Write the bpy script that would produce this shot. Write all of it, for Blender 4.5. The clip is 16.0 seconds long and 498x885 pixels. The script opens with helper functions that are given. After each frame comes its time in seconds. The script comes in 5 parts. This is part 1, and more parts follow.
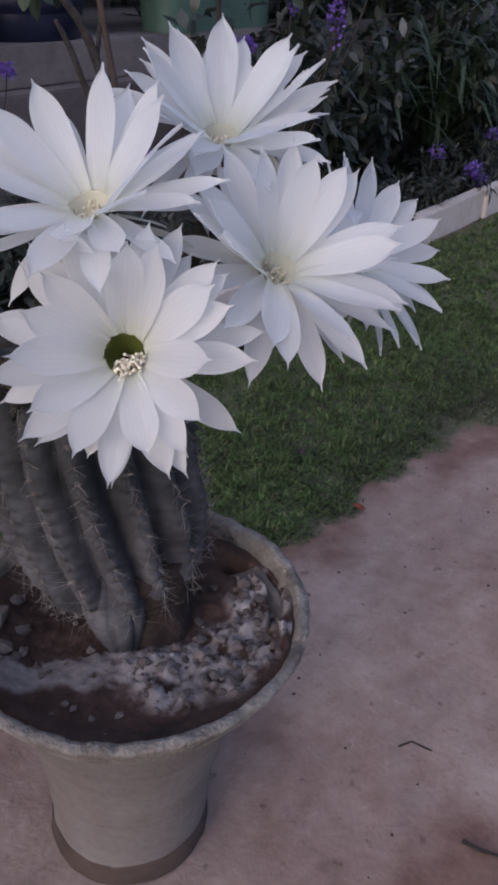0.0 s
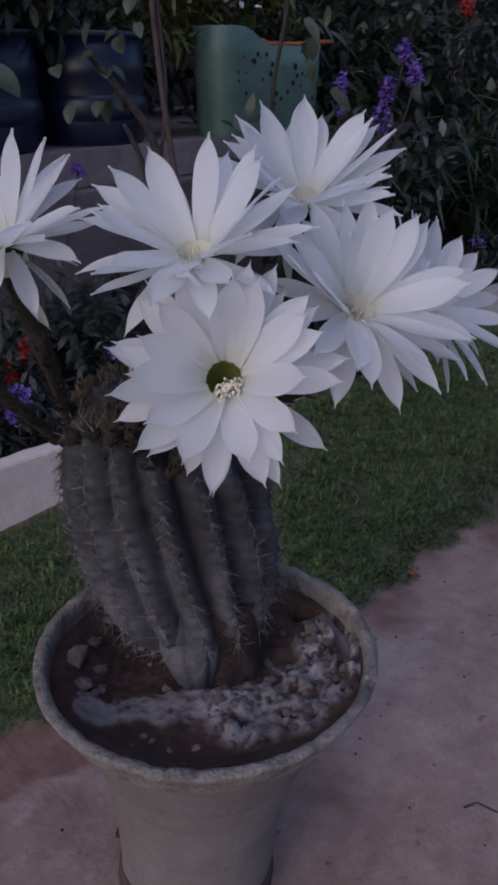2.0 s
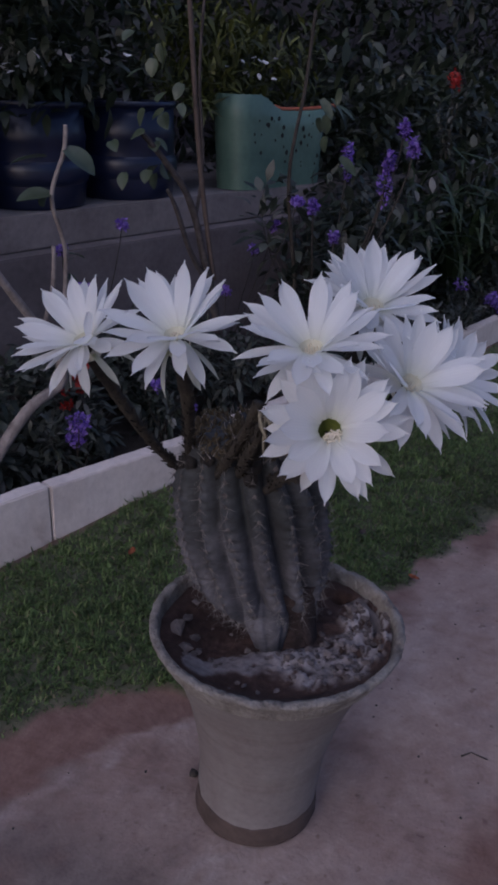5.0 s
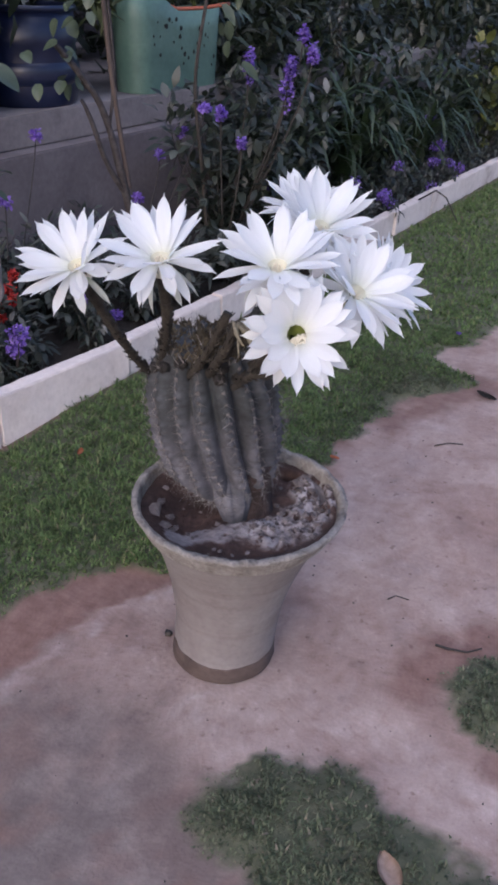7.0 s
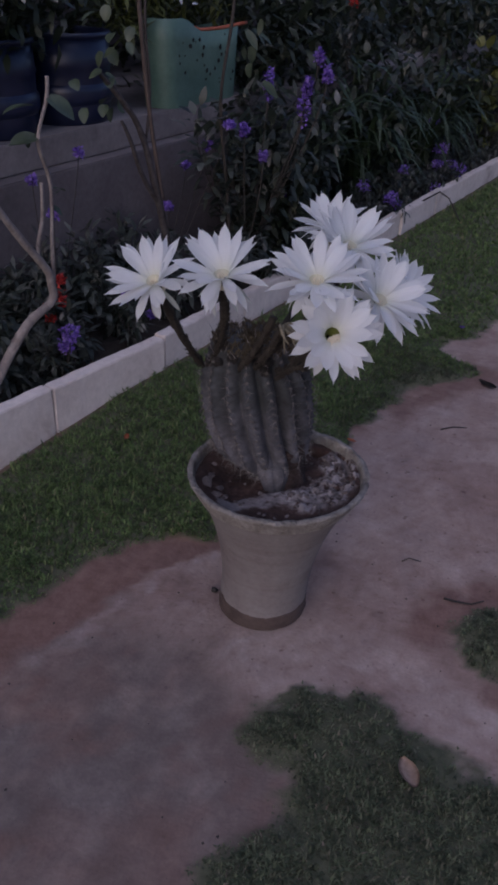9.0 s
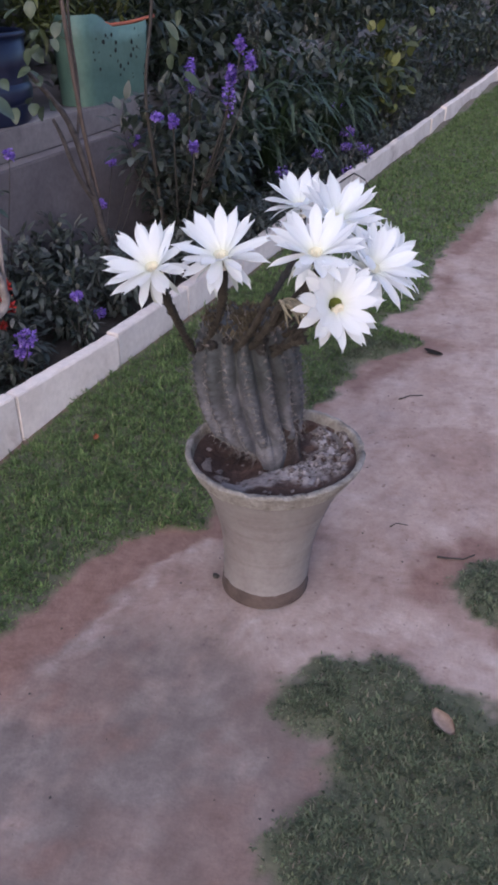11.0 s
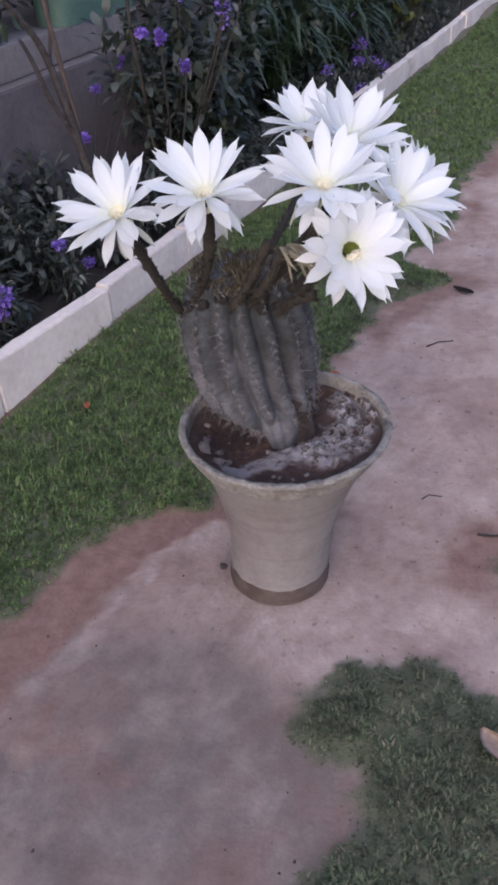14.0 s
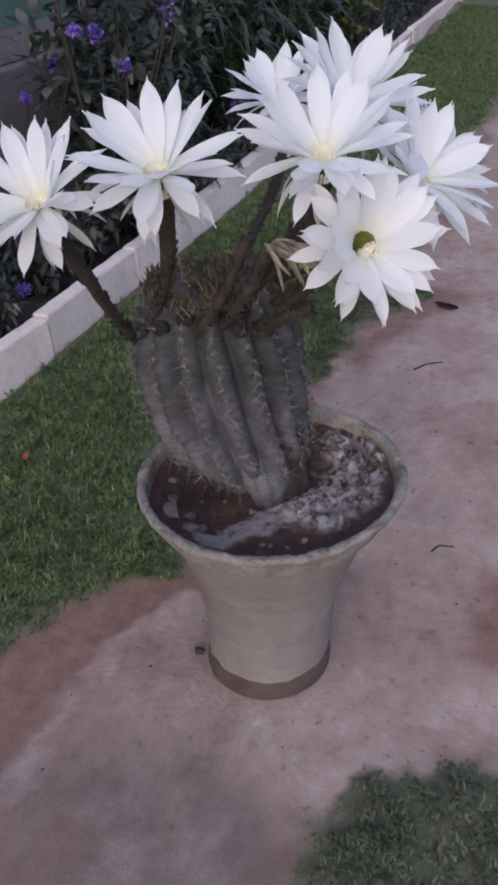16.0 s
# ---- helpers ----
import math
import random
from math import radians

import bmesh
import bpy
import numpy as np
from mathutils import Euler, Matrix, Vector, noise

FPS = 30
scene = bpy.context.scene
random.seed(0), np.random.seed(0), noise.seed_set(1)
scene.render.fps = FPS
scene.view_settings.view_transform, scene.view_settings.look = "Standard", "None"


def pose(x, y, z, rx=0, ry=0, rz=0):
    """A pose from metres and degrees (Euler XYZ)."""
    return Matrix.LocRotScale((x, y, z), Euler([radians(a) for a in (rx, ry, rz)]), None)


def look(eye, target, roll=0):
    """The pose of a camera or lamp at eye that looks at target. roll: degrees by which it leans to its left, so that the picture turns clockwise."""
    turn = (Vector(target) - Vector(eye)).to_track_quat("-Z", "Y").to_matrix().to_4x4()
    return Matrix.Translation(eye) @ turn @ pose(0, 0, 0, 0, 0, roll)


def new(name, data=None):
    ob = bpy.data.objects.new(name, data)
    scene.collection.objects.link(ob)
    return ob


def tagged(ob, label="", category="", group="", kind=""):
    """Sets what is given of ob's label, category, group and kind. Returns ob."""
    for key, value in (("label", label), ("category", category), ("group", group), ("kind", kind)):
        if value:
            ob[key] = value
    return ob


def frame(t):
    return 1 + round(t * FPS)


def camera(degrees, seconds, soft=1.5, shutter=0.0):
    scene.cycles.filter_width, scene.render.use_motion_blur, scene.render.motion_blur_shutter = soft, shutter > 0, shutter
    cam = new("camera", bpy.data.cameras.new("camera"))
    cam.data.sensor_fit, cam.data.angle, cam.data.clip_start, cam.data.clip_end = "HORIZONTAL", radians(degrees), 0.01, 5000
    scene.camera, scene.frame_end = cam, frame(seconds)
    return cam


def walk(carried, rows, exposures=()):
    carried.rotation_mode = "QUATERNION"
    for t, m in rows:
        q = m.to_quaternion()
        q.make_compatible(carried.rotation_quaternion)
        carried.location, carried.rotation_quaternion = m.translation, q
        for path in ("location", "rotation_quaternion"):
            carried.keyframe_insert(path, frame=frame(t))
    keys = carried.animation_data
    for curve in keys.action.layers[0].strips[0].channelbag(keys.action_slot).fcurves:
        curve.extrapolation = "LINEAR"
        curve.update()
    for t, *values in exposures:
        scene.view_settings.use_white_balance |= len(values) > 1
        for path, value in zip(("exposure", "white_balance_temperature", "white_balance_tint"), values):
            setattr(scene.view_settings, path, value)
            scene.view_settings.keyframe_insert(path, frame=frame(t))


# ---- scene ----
# ---- camera ----
cam = camera(33.51, 16.0, soft=3.3)
PATH = [
    (0, (0.3635, -0.4107, 0.7760), (-0.4762, 1.0775, -0.2633), 1.88),
    (0.5, (0.3661, -0.4402, 0.7631), (-0.5386, 1.0681, -0.1891), 2.85),
    (1, (0.3787, -0.4638, 0.7668), (-0.5610, 1.0532, -0.1363), 1.98),
    (1.5, (0.3723, -0.4706, 0.7617), (-0.5888, 1.0561, -0.1018), 1.09),
    (2, (0.3715, -0.4737, 0.7610), (-0.6089, 1.0530, -0.0805), 0.32),
    (2.5, (0.3701, -0.4741, 0.7524), (-0.6272, 1.0479, -0.0776), -0.37),
    (3, (0.3790, -0.5088, 0.7759), (-0.6271, 1.0096, -0.0501), -1.11),
    (3.5, (0.3855, -0.5816, 0.7903), (-0.6062, 0.9558, -0.0178), 0.53),
    (4, (0.3963, -0.6202, 0.8041), (-0.5711, 0.9387, 0.0080), 0.97),
    (4.2, (0.3965, -0.6431, 0.8153), (-0.5617, 0.9243, 0.0246), 1.41),
    (6.3, (0.4149, -0.8317, 0.9340), (-0.4019, 0.7283, -0.0143), 2.03),
    (6.5, (0.4027, -0.8559, 0.9315), (-0.3459, 0.7053, -0.0698), 2.85),
    (7, (0.3851, -0.8840, 0.9402), (-0.2521, 0.7178, -0.0738), 2.70),
    (7.5, (0.3724, -0.9323, 0.9902), (-0.2476, 0.6766, -0.0232), 3.16),
    (8, (0.3654, -1.0001, 1.0164), (-0.2847, 0.5916, -0.0052), 4.31),
    (8.5, (0.3847, -1.0582, 1.0273), (-0.2739, 0.5242, -0.0032), 3.98),
    (9, (0.4054, -1.0844, 1.0331), (-0.2341, 0.5053, 0.0016), 2.10),
    (9.2, (0.4146, -1.1006, 1.0392), (-0.2108, 0.4986, 0.0140), 0.77),
    (11.3, (0.2720, -1.1524, 0.9981), (-0.1553, 0.5041, -0.0380), -0.14),
    (11.5, (0.2787, -1.1410, 0.9907), (-0.1943, 0.4843, -0.0745), 0.80),
    (12, (0.3176, -1.1184, 1.0037), (-0.2058, 0.4799, -0.0787), 0.75),
    (12.5, (0.3223, -1.1138, 1.0247), (-0.2154, 0.4727, -0.0679), -0.03),
    (13, (0.3244, -1.1199, 1.0347), (-0.1998, 0.4641, -0.0680), -2.18),
    (13.5, (0.2795, -1.0151, 0.9813), (-0.2104, 0.5568, -0.1540), -3.15),
    (14, (0.2500, -0.9405, 0.9462), (-0.2173, 0.6208, -0.2131), -3.52),
    (14.5, (0.2231, -0.8778, 0.9195), (-0.2131, 0.6894, -0.2440), -3.49),
    (15, (0.2037, -0.8216, 0.8836), (-0.2044, 0.7732, -0.2523), -3.48),
    (15.5, (0.1610, -0.7510, 0.8607), (-0.1865, 0.8487, -0.2884), -4.04),
    (16, (0.1686, -0.7352, 0.8305), (-0.2032, 0.8885, -0.2765), -4.10),
]
EXPOSURES = [(0.0, 0.2, 5750, 21), (0.5, 0.45, 5800, 21), (1.0, 0.6, 5750, 20), (1.5, 0.6, 5700, 21), (2.0, -0.35, 5450, 26), (2.5, -0.97, 5200, 29), (3.5, -1.15, 5200, 30), (4.2, -1.15, 5200, 30),
             (6.3, 0.92, 5600, 21), (7.5, 0.88, 5600, 21), (8.0, 0.35, 5600, 24), (8.5, -0.2, 5500, 27), (9.2, -0.5, 5450, 28),
             (11.3, 1.0, 5600, 20), (12.5, 0.95, 5650, 20), (14.0, 0.92, 5650, 20), (15.5, 0.68, 5700, 20), (16.0, 0.6, 5700, 20)]
walk(cam, [(t, look(eye, target, roll)) for t, eye, target, roll in PATH], EXPOSURES)

# ---- light: a dull evening sky, no direct sun ----
world = bpy.data.worlds.new("evening_sky")
scene.world = world
world.use_nodes = True
sky = world.node_tree.nodes.new("ShaderNodeTexSky")
sky.sky_type = "NISHITA"
sky.sun_disc = False
sky.sun_elevation = radians(24)
sky.sun_rotation = radians(180)
sky.dust_density = 3.0
world.node_tree.links.new(sky.outputs[0], world.node_tree.nodes["Background"].inputs[0])
world.node_tree.nodes["Background"].inputs[1].default_value = 0.13
sun_data = bpy.data.lights.new("sun", "SUN")
sun_data.energy = 0.65
sun_data.angle = radians(50)
sun_data.color = (1.0, 0.95, 0.92)
sun = new("sun", sun_data)
sun.matrix_basis = look((0.35, -0.1, 4.2), (0, 0, 0))

# ---- materials ----


def node_material(name):
    m = bpy.data.materials.new(name)
    m.use_nodes = True
    return m, m.node_tree.nodes, m.node_tree.links, m.node_tree.nodes["Principled BSDF"]


def noise_node(nodes, links, scale, detail=6.0, rough=0.6, coords=None, distortion=0.0):
    n = nodes.new("ShaderNodeTexNoise")
    n.inputs["Scale"].default_value = scale
    n.inputs["Detail"].default_value = detail
    n.inputs["Roughness"].default_value = rough
    n.inputs["Distortion"].default_value = distortion
    if coords is not None:
        links.new(coords, n.inputs["Vector"])
    return n.outputs["Fac"]


def ramp_node(nodes, links, fac, stops):
    r = nodes.new("ShaderNodeValToRGB")
    e = r.color_ramp.elements
    e[0].position, e[0].color = stops[0][0], (*stops[0][1], 1)
    e[1].position, e[1].color = stops[-1][0], (*stops[-1][1], 1)
    for p, c in stops[1:-1]:
        k = e.new(p)
        k.color = (*c, 1)
    links.new(fac, r.inputs[0])
    return r.outputs[0]


def mix_node(nodes, links, fac, a, b, kind="MIX"):
    m = nodes.new("ShaderNodeMix")
    m.data_type, m.blend_type = "RGBA", kind
    for socket, v in ((m.inputs[0], fac), (m.inputs[6], a), (m.inputs[7], b)):
        if isinstance(v, (int, float)):
            socket.default_value = v
        elif isinstance(v, tuple):
            socket.default_value = (*v, 1)
        else:
            links.new(v, socket)
    return m.outputs[2]


def bump_node(nodes, links, shader, height, strength, distance):
    b = nodes.new("ShaderNodeBump")
    b.inputs["Strength"].default_value = strength
    b.inputs["Distance"].default_value = distance
    links.new(height, b.inputs["Height"])
    links.new(b.outputs[0], shader.inputs["Normal"])


def object_coords(nodes):
    return nodes.new("ShaderNodeTexCoord").outputs["Object"]


def mottled(name, stops, scale, fine=60.0, rough=0.85, bump=0.4, depth=0.004, fine_mix=0.35, per_object=0.0, island=0.0, metal=0.0):
    """A surface with patches at one scale and grain at a finer one."""
    m, nodes, links, shader = node_material(name)
    co = object_coords(nodes)
    big = noise_node(nodes, links, scale, 6, 0.62, co, 0.4)
    small = noise_node(nodes, links, fine, 5, 0.6, co)
    colour = ramp_node(nodes, links, big, stops)
    grain = ramp_node(nodes, links, small, [(0.3, (0.35, 0.35, 0.35)), (0.7, (1.0, 1.0, 1.0))])
    colour = mix_node(nodes, links, fine_mix, colour, grain, "MULTIPLY")
    vary = None
    if per_object:
        vary = nodes.new("ShaderNodeObjectInfo").outputs["Random"]
    if island:
        vary = nodes.new("ShaderNodeNewGeometry").outputs["Random Per Island"]
    if vary is not None:
        k = per_object or island
        tone = ramp_node(nodes, links, vary, [(0.0, (1 - k,) * 3), (1.0, (1.0, 1.0, 1.0))])
        colour = mix_node(nodes, links, 1.0, colour, tone, "MULTIPLY")
    links.new(colour, shader.inputs["Base Color"])
    shader.inputs["Roughness"].default_value = rough
    shader.inputs["Metallic"].default_value = metal
    if bump:
        both = nodes.new("ShaderNodeMath")
        both.operation = "ADD"
        links.new(big, both.inputs[0])
        links.new(small, both.inputs[1])
        bump_node(nodes, links, shader, both.outputs[0], bump, depth)
    return m


def leafy(name, stops, rough=0.55, through_light=0.25, patches=25.0, deep=0.55):
    """Leaves: each its own tone, with some light coming through."""
    m, nodes, links, shader = node_material(name)
    vary = nodes.new("ShaderNodeNewGeometry").outputs["Random Per Island"]
    colour = ramp_node(nodes, links, vary, stops)
    patch = noise_node(nodes, links, patches, 5, 0.65, object_coords(nodes))
    tone = ramp_node(nodes, links, patch, [(0.32, (deep, deep, deep)), (0.66, (1.0, 1.0, 1.0))])
    colour = mix_node(nodes, links, 0.8, colour, tone, "MULTIPLY")
    links.new(colour, shader.inputs["Base Color"])
    shader.inputs["Roughness"].default_value = rough
    glow = nodes.new("ShaderNodeBsdfTranslucent")
    links.new(colour, glow.inputs["Color"])
    both = nodes.new("ShaderNodeMixShader")
    both.inputs[0].default_value = through_light
    links.new(shader.outputs[0], both.inputs[1])
    links.new(glow.outputs[0], both.inputs[2])
    links.new(both.outputs[0], nodes["Material Output"].inputs["Surface"])
    return m


def ground_material():
    """Worn concrete, red earth, lawn soil and garden bed in one sheet, told apart by the sheet's own attributes."""
    m, nodes, links, shader = node_material("worn_path_and_soil")
    co = object_coords(nodes)
    big = noise_node(nodes, links, 3.2, 7, 0.66, co, 0.2)
    mid = noise_node(nodes, links, 34.0, 7, 0.70, co, 0.1)
    small = noise_node(nodes, links, 140.0, 5, 0.65, co)
    spots = noise_node(nodes, links, 45.0, 3, 0.5, co)
    slab = ramp_node(nodes, links, big, [(0.30, (0.272, 0.196, 0.166)), (0.5, (0.332, 0.258, 0.226)), (0.70, (0.405, 0.333, 0.300))])
    worn = ramp_node(nodes, links, mid, [(0.28, (0.74, 0.67, 0.65)), (0.44, (0.95, 0.93, 0.92)), (0.6, (1.02, 1.02, 1.02)), (0.72, (1.28, 1.29, 1.31))])
    slab = mix_node(nodes, links, 1.0, slab, worn, "MULTIPLY")
    blotch = noise_node(nodes, links, 11.0, 6, 0.68, co, 0.15)
    tint = ramp_node(nodes, links, blotch, [(0.30, (0.74, 0.73, 0.77)), (0.46, (0.97, 0.94, 0.94)), (0.58, (1.05, 1.03, 1.02)), (0.72, (1.24, 1.20, 1.18))])
    slab = mix_node(nodes, links, 0.8, slab, tint, "MULTIPLY")
    specks = ramp_node(nodes, links, spots, [(0.27, (0.45, 0.38, 0.36)), (0.35, (1.0, 1.0, 1.0))])
    slab = mix_node(nodes, links, 0.8, slab, specks, "MULTIPLY")
    earth = ramp_node(nodes, links, mid, [(0.3, (0.142, 0.078, 0.060)), (0.7, (0.224, 0.140, 0.114))])
    turf = ramp_node(nodes, links, mid, [(0.3, (0.048, 0.056, 0.030)), (0.7, (0.112, 0.112, 0.066))])
    bed = ramp_node(nodes, links, mid, [(0.3, (0.017, 0.014, 0.011)), (0.7, (0.055, 0.043, 0.034))])
    chalk = ramp_node(nodes, links, mid, [(0.35, (0.30, 0.235, 0.215)), (0.65, (0.46, 0.395, 0.37))])
    colour = slab
    grey = ramp_node(nodes, links, blotch, [(0.3, (0.105, 0.083, 0.075)), (0.5, (0.152, 0.123, 0.112)), (0.7, (0.225, 0.188, 0.172))])
    for attribute, other in (("path_grey", grey), ("chalk", chalk), ("earth", earth), ("turf", turf), ("bed", bed)):
        a = nodes.new("ShaderNodeAttribute")
        a.attribute_name = attribute
        colour = mix_node(nodes, links, a.outputs["Fac"], colour, other)
    drawn = nodes.new("ShaderNodeMapping")
    drawn.inputs["Rotation"].default_value = (0.0, 0.0, 0.25)
    drawn.inputs["Scale"].default_value = (20.0, 7.0, 1.0)
    links.new(co, drawn.inputs["Vector"])
    streaks = noise_node(nodes, links, 1.0, 6, 0.70, drawn.outputs[0], 0.25)
    scuffed = ramp_node(nodes, links, streaks, [(0.3, (0.84, 0.82, 0.81)), (0.5, (1.0, 1.0, 1.0)), (0.72, (1.2, 1.2, 1.2))])
    colour = mix_node(nodes, links, 0.6, colour, scuffed, "MULTIPLY")
    grain = ramp_node(nodes, links, small, [(0.3, (0.55, 0.55, 0.55)), (0.7, (1.0, 1.0, 1.0))])
    colour = mix_node(nodes, links, 0.25, colour, grain, "MULTIPLY")
    links.new(colour, shader.inputs["Base Color"])
    shader.inputs["Roughness"].default_value = 0.9
    both = nodes.new("ShaderNodeMath")
    both.operation = "ADD"
    links.new(mid, both.inputs[0])
    links.new(small, both.inputs[1])
    bump_node(nodes, links, shader, both.outputs[0], 0.45, 0.004)
    return m


def soil_material():
    """Dark soil that a pale salty crust covers where the sheet's own attribute says."""
    m, nodes, links, shader = node_material("dry_soil_with_salt_crust")
    co = object_coords(nodes)
    mid = noise_node(nodes, links, 22.0, 6, 0.65, co, 0.6)
    small = noise_node(nodes, links, 110.0, 5, 0.65, co)
    dark = ramp_node(nodes, links, mid, [(0.3, (0.022, 0.013, 0.010)), (0.52, (0.060, 0.034, 0.027)), (0.75, (0.120, 0.074, 0.062))])
    pale = ramp_node(nodes, links, mid, [(0.3, (0.130, 0.104, 0.102)), (0.48, (0.260, 0.234, 0.238)), (0.70, (0.410, 0.388, 0.400))])
    a = nodes.new("ShaderNodeAttribute")
    a.attribute_name = "crust"
    colour = mix_node(nodes, links, a.outputs["Fac"], dark, pale)
    grain = ramp_node(nodes, links, small, [(0.3, (0.4, 0.4, 0.4)), (0.65, (1.0, 1.0, 1.0))])
    colour = mix_node(nodes, links, 0.5, colour, grain, "MULTIPLY")
    links.new(colour, shader.inputs["Base Color"])
    shader.inputs["Roughness"].default_value = 0.95
    both = nodes.new("ShaderNodeMath")
    both.operation = "ADD"
    links.new(mid, both.inputs[0])
    links.new(small, both.inputs[1])
    bump_node(nodes, links, shader, both.outputs[0], 0.6, 0.004)
    return m


def pot_material():
    """Grey cement with faint turned rings, a greenish bloom and brown stains."""
    m, nodes, links, shader = node_material("weathered_cement_pot")
    co = object_coords(nodes)
    big = noise_node(nodes, links, 8.0, 6, 0.62, co, 0.4)
    small = noise_node(nodes, links, 130.0, 5, 0.6, co)
    flat = nodes.new("ShaderNodeMapping")
    flat.inputs["Scale"].default_value = (2.0, 2.0, 42.0)
    links.new(co, flat.inputs["Vector"])
    rings = noise_node(nodes, links, 1.6, 4, 0.55, flat.outputs[0])
    colour = ramp_node(nodes, links, big, [(0.22, (0.105, 0.080, 0.078)), (0.40, (0.170, 0.150, 0.150)), (0.60, (0.205, 0.192, 0.190)), (0.8, (0.260, 0.238, 0.240))])
    tone = ramp_node(nodes, links, rings, [(0.3, (0.84, 0.80, 0.78)), (0.5, (0.97, 0.97, 0.97)), (0.7, (1.06, 1.06, 1.06))])
    colour = mix_node(nodes, links, 0.8, colour, tone, "MULTIPLY")
    grain = ramp_node(nodes, links, small, [(0.3, (0.5, 0.5, 0.5)), (0.65, (1.0, 1.0, 1.0))])
    colour = mix_node(nodes, links, 0.3, colour, grain, "MULTIPLY")
    links.new(colour, shader.inputs["Base Color"])
    shader.inputs["Roughness"].default_value = 0.92
    both = nodes.new("ShaderNodeMath")
    both.operation = "ADD"
    links.new(rings, both.inputs[0])
    links.new(small, both.inputs[1])
    bump_node(nodes, links, shader, both.outputs[0], 0.5, 0.003)
    return m


def cactus_material():
    """Grey-green skin, rubbed to a pale corky grey-violet where the sheet's own attribute says it is old."""
    m, nodes, links, shader = node_material("cactus_skin")
    co = object_coords(nodes)
    big = noise_node(nodes, links, 17.0, 6, 0.62, co, 0.3)
    small = noise_node(nodes, links, 190.0, 5, 0.6, co)
    drawn = nodes.new("ShaderNodeMapping")
    drawn.inputs["Scale"].default_value = (70.0, 70.0, 260.0)
    links.new(co, drawn.inputs["Vector"])
    creases = noise_node(nodes, links, 1.0, 4, 0.6, drawn.outputs[0])
    young = ramp_node(nodes, links, big, [(0.3, (0.016, 0.019, 0.021)), (0.46, (0.030, 0.035, 0.038)), (0.6, (0.054, 0.060, 0.067)), (0.75, (0.105, 0.108, 0.124))])
    old = ramp_node(nodes, links, big, [(0.3, (0.040, 0.040, 0.048)), (0.48, (0.086, 0.083, 0.101)), (0.7, (0.190, 0.182, 0.214))])
    a = nodes.new("ShaderNodeAttribute")
    a.attribute_name = "age"
    colour = mix_node(nodes, links, a.outputs["Fac"], young, old)
    scars = ramp_node(nodes, links, creases, [(0.34, (0.45, 0.40, 0.38)), (0.46, (1.0, 1.0, 1.0)), (0.7, (1.15, 1.14, 1.15))])
    colour = mix_node(nodes, links, 0.45, colour, scars, "MULTIPLY")
    grain = ramp_node(nodes, links, small, [(0.3, (0.5, 0.5, 0.5)), (0.65, (1.0, 1.0, 1.0))])
    colour = mix_node(nodes, links, 0.4, colour, grain, "MULTIPLY")
    links.new(colour, shader.inputs["Base Color"])
    shader.inputs["Roughness"].default_value = 0.85
    both = nodes.new("ShaderNodeMath")
    both.operation = "ADD"
    links.new(creases, both.inputs[0])
    links.new(small, both.inputs[1])
    bump_node(nodes, links, shader, both.outputs[0], 0.35, 0.0015)
    return m


def petal_material(name, tip, base):
    m, nodes, links, shader = node_material(name)
    uv = nodes.new("ShaderNodeTexCoord").outputs["UV"]
    split = nodes.new("ShaderNodeSeparateXYZ")
    links.new(uv, split.inputs[0])
    colour = ramp_node(nodes, links, split.outputs["Y"], [(0.0, base), (0.2, tuple((a + 2 * b) / 3 for a, b in zip(base, tip))), (0.38, tip)])
    veins = nodes.new("ShaderNodeTexWave")
    veins.bands_direction = "X"
    veins.inputs["Scale"].default_value = 2.2
    veins.inputs["Distortion"].default_value = 1.5
    links.new(uv, veins.inputs["Vector"])
    tone = ramp_node(nodes, links, veins.outputs["Fac"], [(0.0, (0.975, 0.975, 0.98)), (1.0, (1.0, 1.0, 1.0))])
    colour = mix_node(nodes, links, 1.0, colour, tone, "MULTIPLY")
    links.new(colour, shader.inputs["Base Color"])
    shader.inputs["Roughness"].default_value = 0.5
    glow = nodes.new("ShaderNodeBsdfTranslucent")
    links.new(colour, glow.inputs["Color"])
    both = nodes.new("ShaderNodeMixShader")
    both.inputs[0].default_value = 0.56
    links.new(shader.outputs[0], both.inputs[1])
    links.new(glow.outputs[0], both.inputs[2])
    links.new(both.outputs[0], nodes["Material Output"].inputs["Surface"])
    bump_node(nodes, links, shader, veins.outputs["Fac"], 0.06, 0.0003)
    return m


GROUND = ground_material()
GRASS = leafy("lawn_grass", [(0.0, (0.076, 0.126, 0.042)), (0.4, (0.130, 0.206, 0.062)), (0.74, (0.178, 0.264, 0.084)), (0.94, (0.222, 0.272, 0.108)), (1.0, (0.270, 0.230, 0.130))], 0.75, 0.35, 38.0, 0.14)
GRASS_DULL = leafy("dull_patch_grass", [(0.0, (0.074, 0.098, 0.054)), (0.4, (0.122, 0.152, 0.082)), (0.75, (0.165, 0.190, 0.108)), (0.94, (0.205, 0.205, 0.130)), (1.0, (0.270, 0.220, 0.165))], 0.75, 0.35, 40.0, 0.24)
KERB = mottled("limewashed_concrete", [(0.25, (0.40, 0.330, 0.300)), (0.38, (0.60, 0.535, 0.505)), (0.52, (0.68, 0.618, 0.588)), (0.75, (0.74, 0.685, 0.655))], 8.0, 60, 0.9, 0.4, 0.004, 0.22, per_object=0.10)
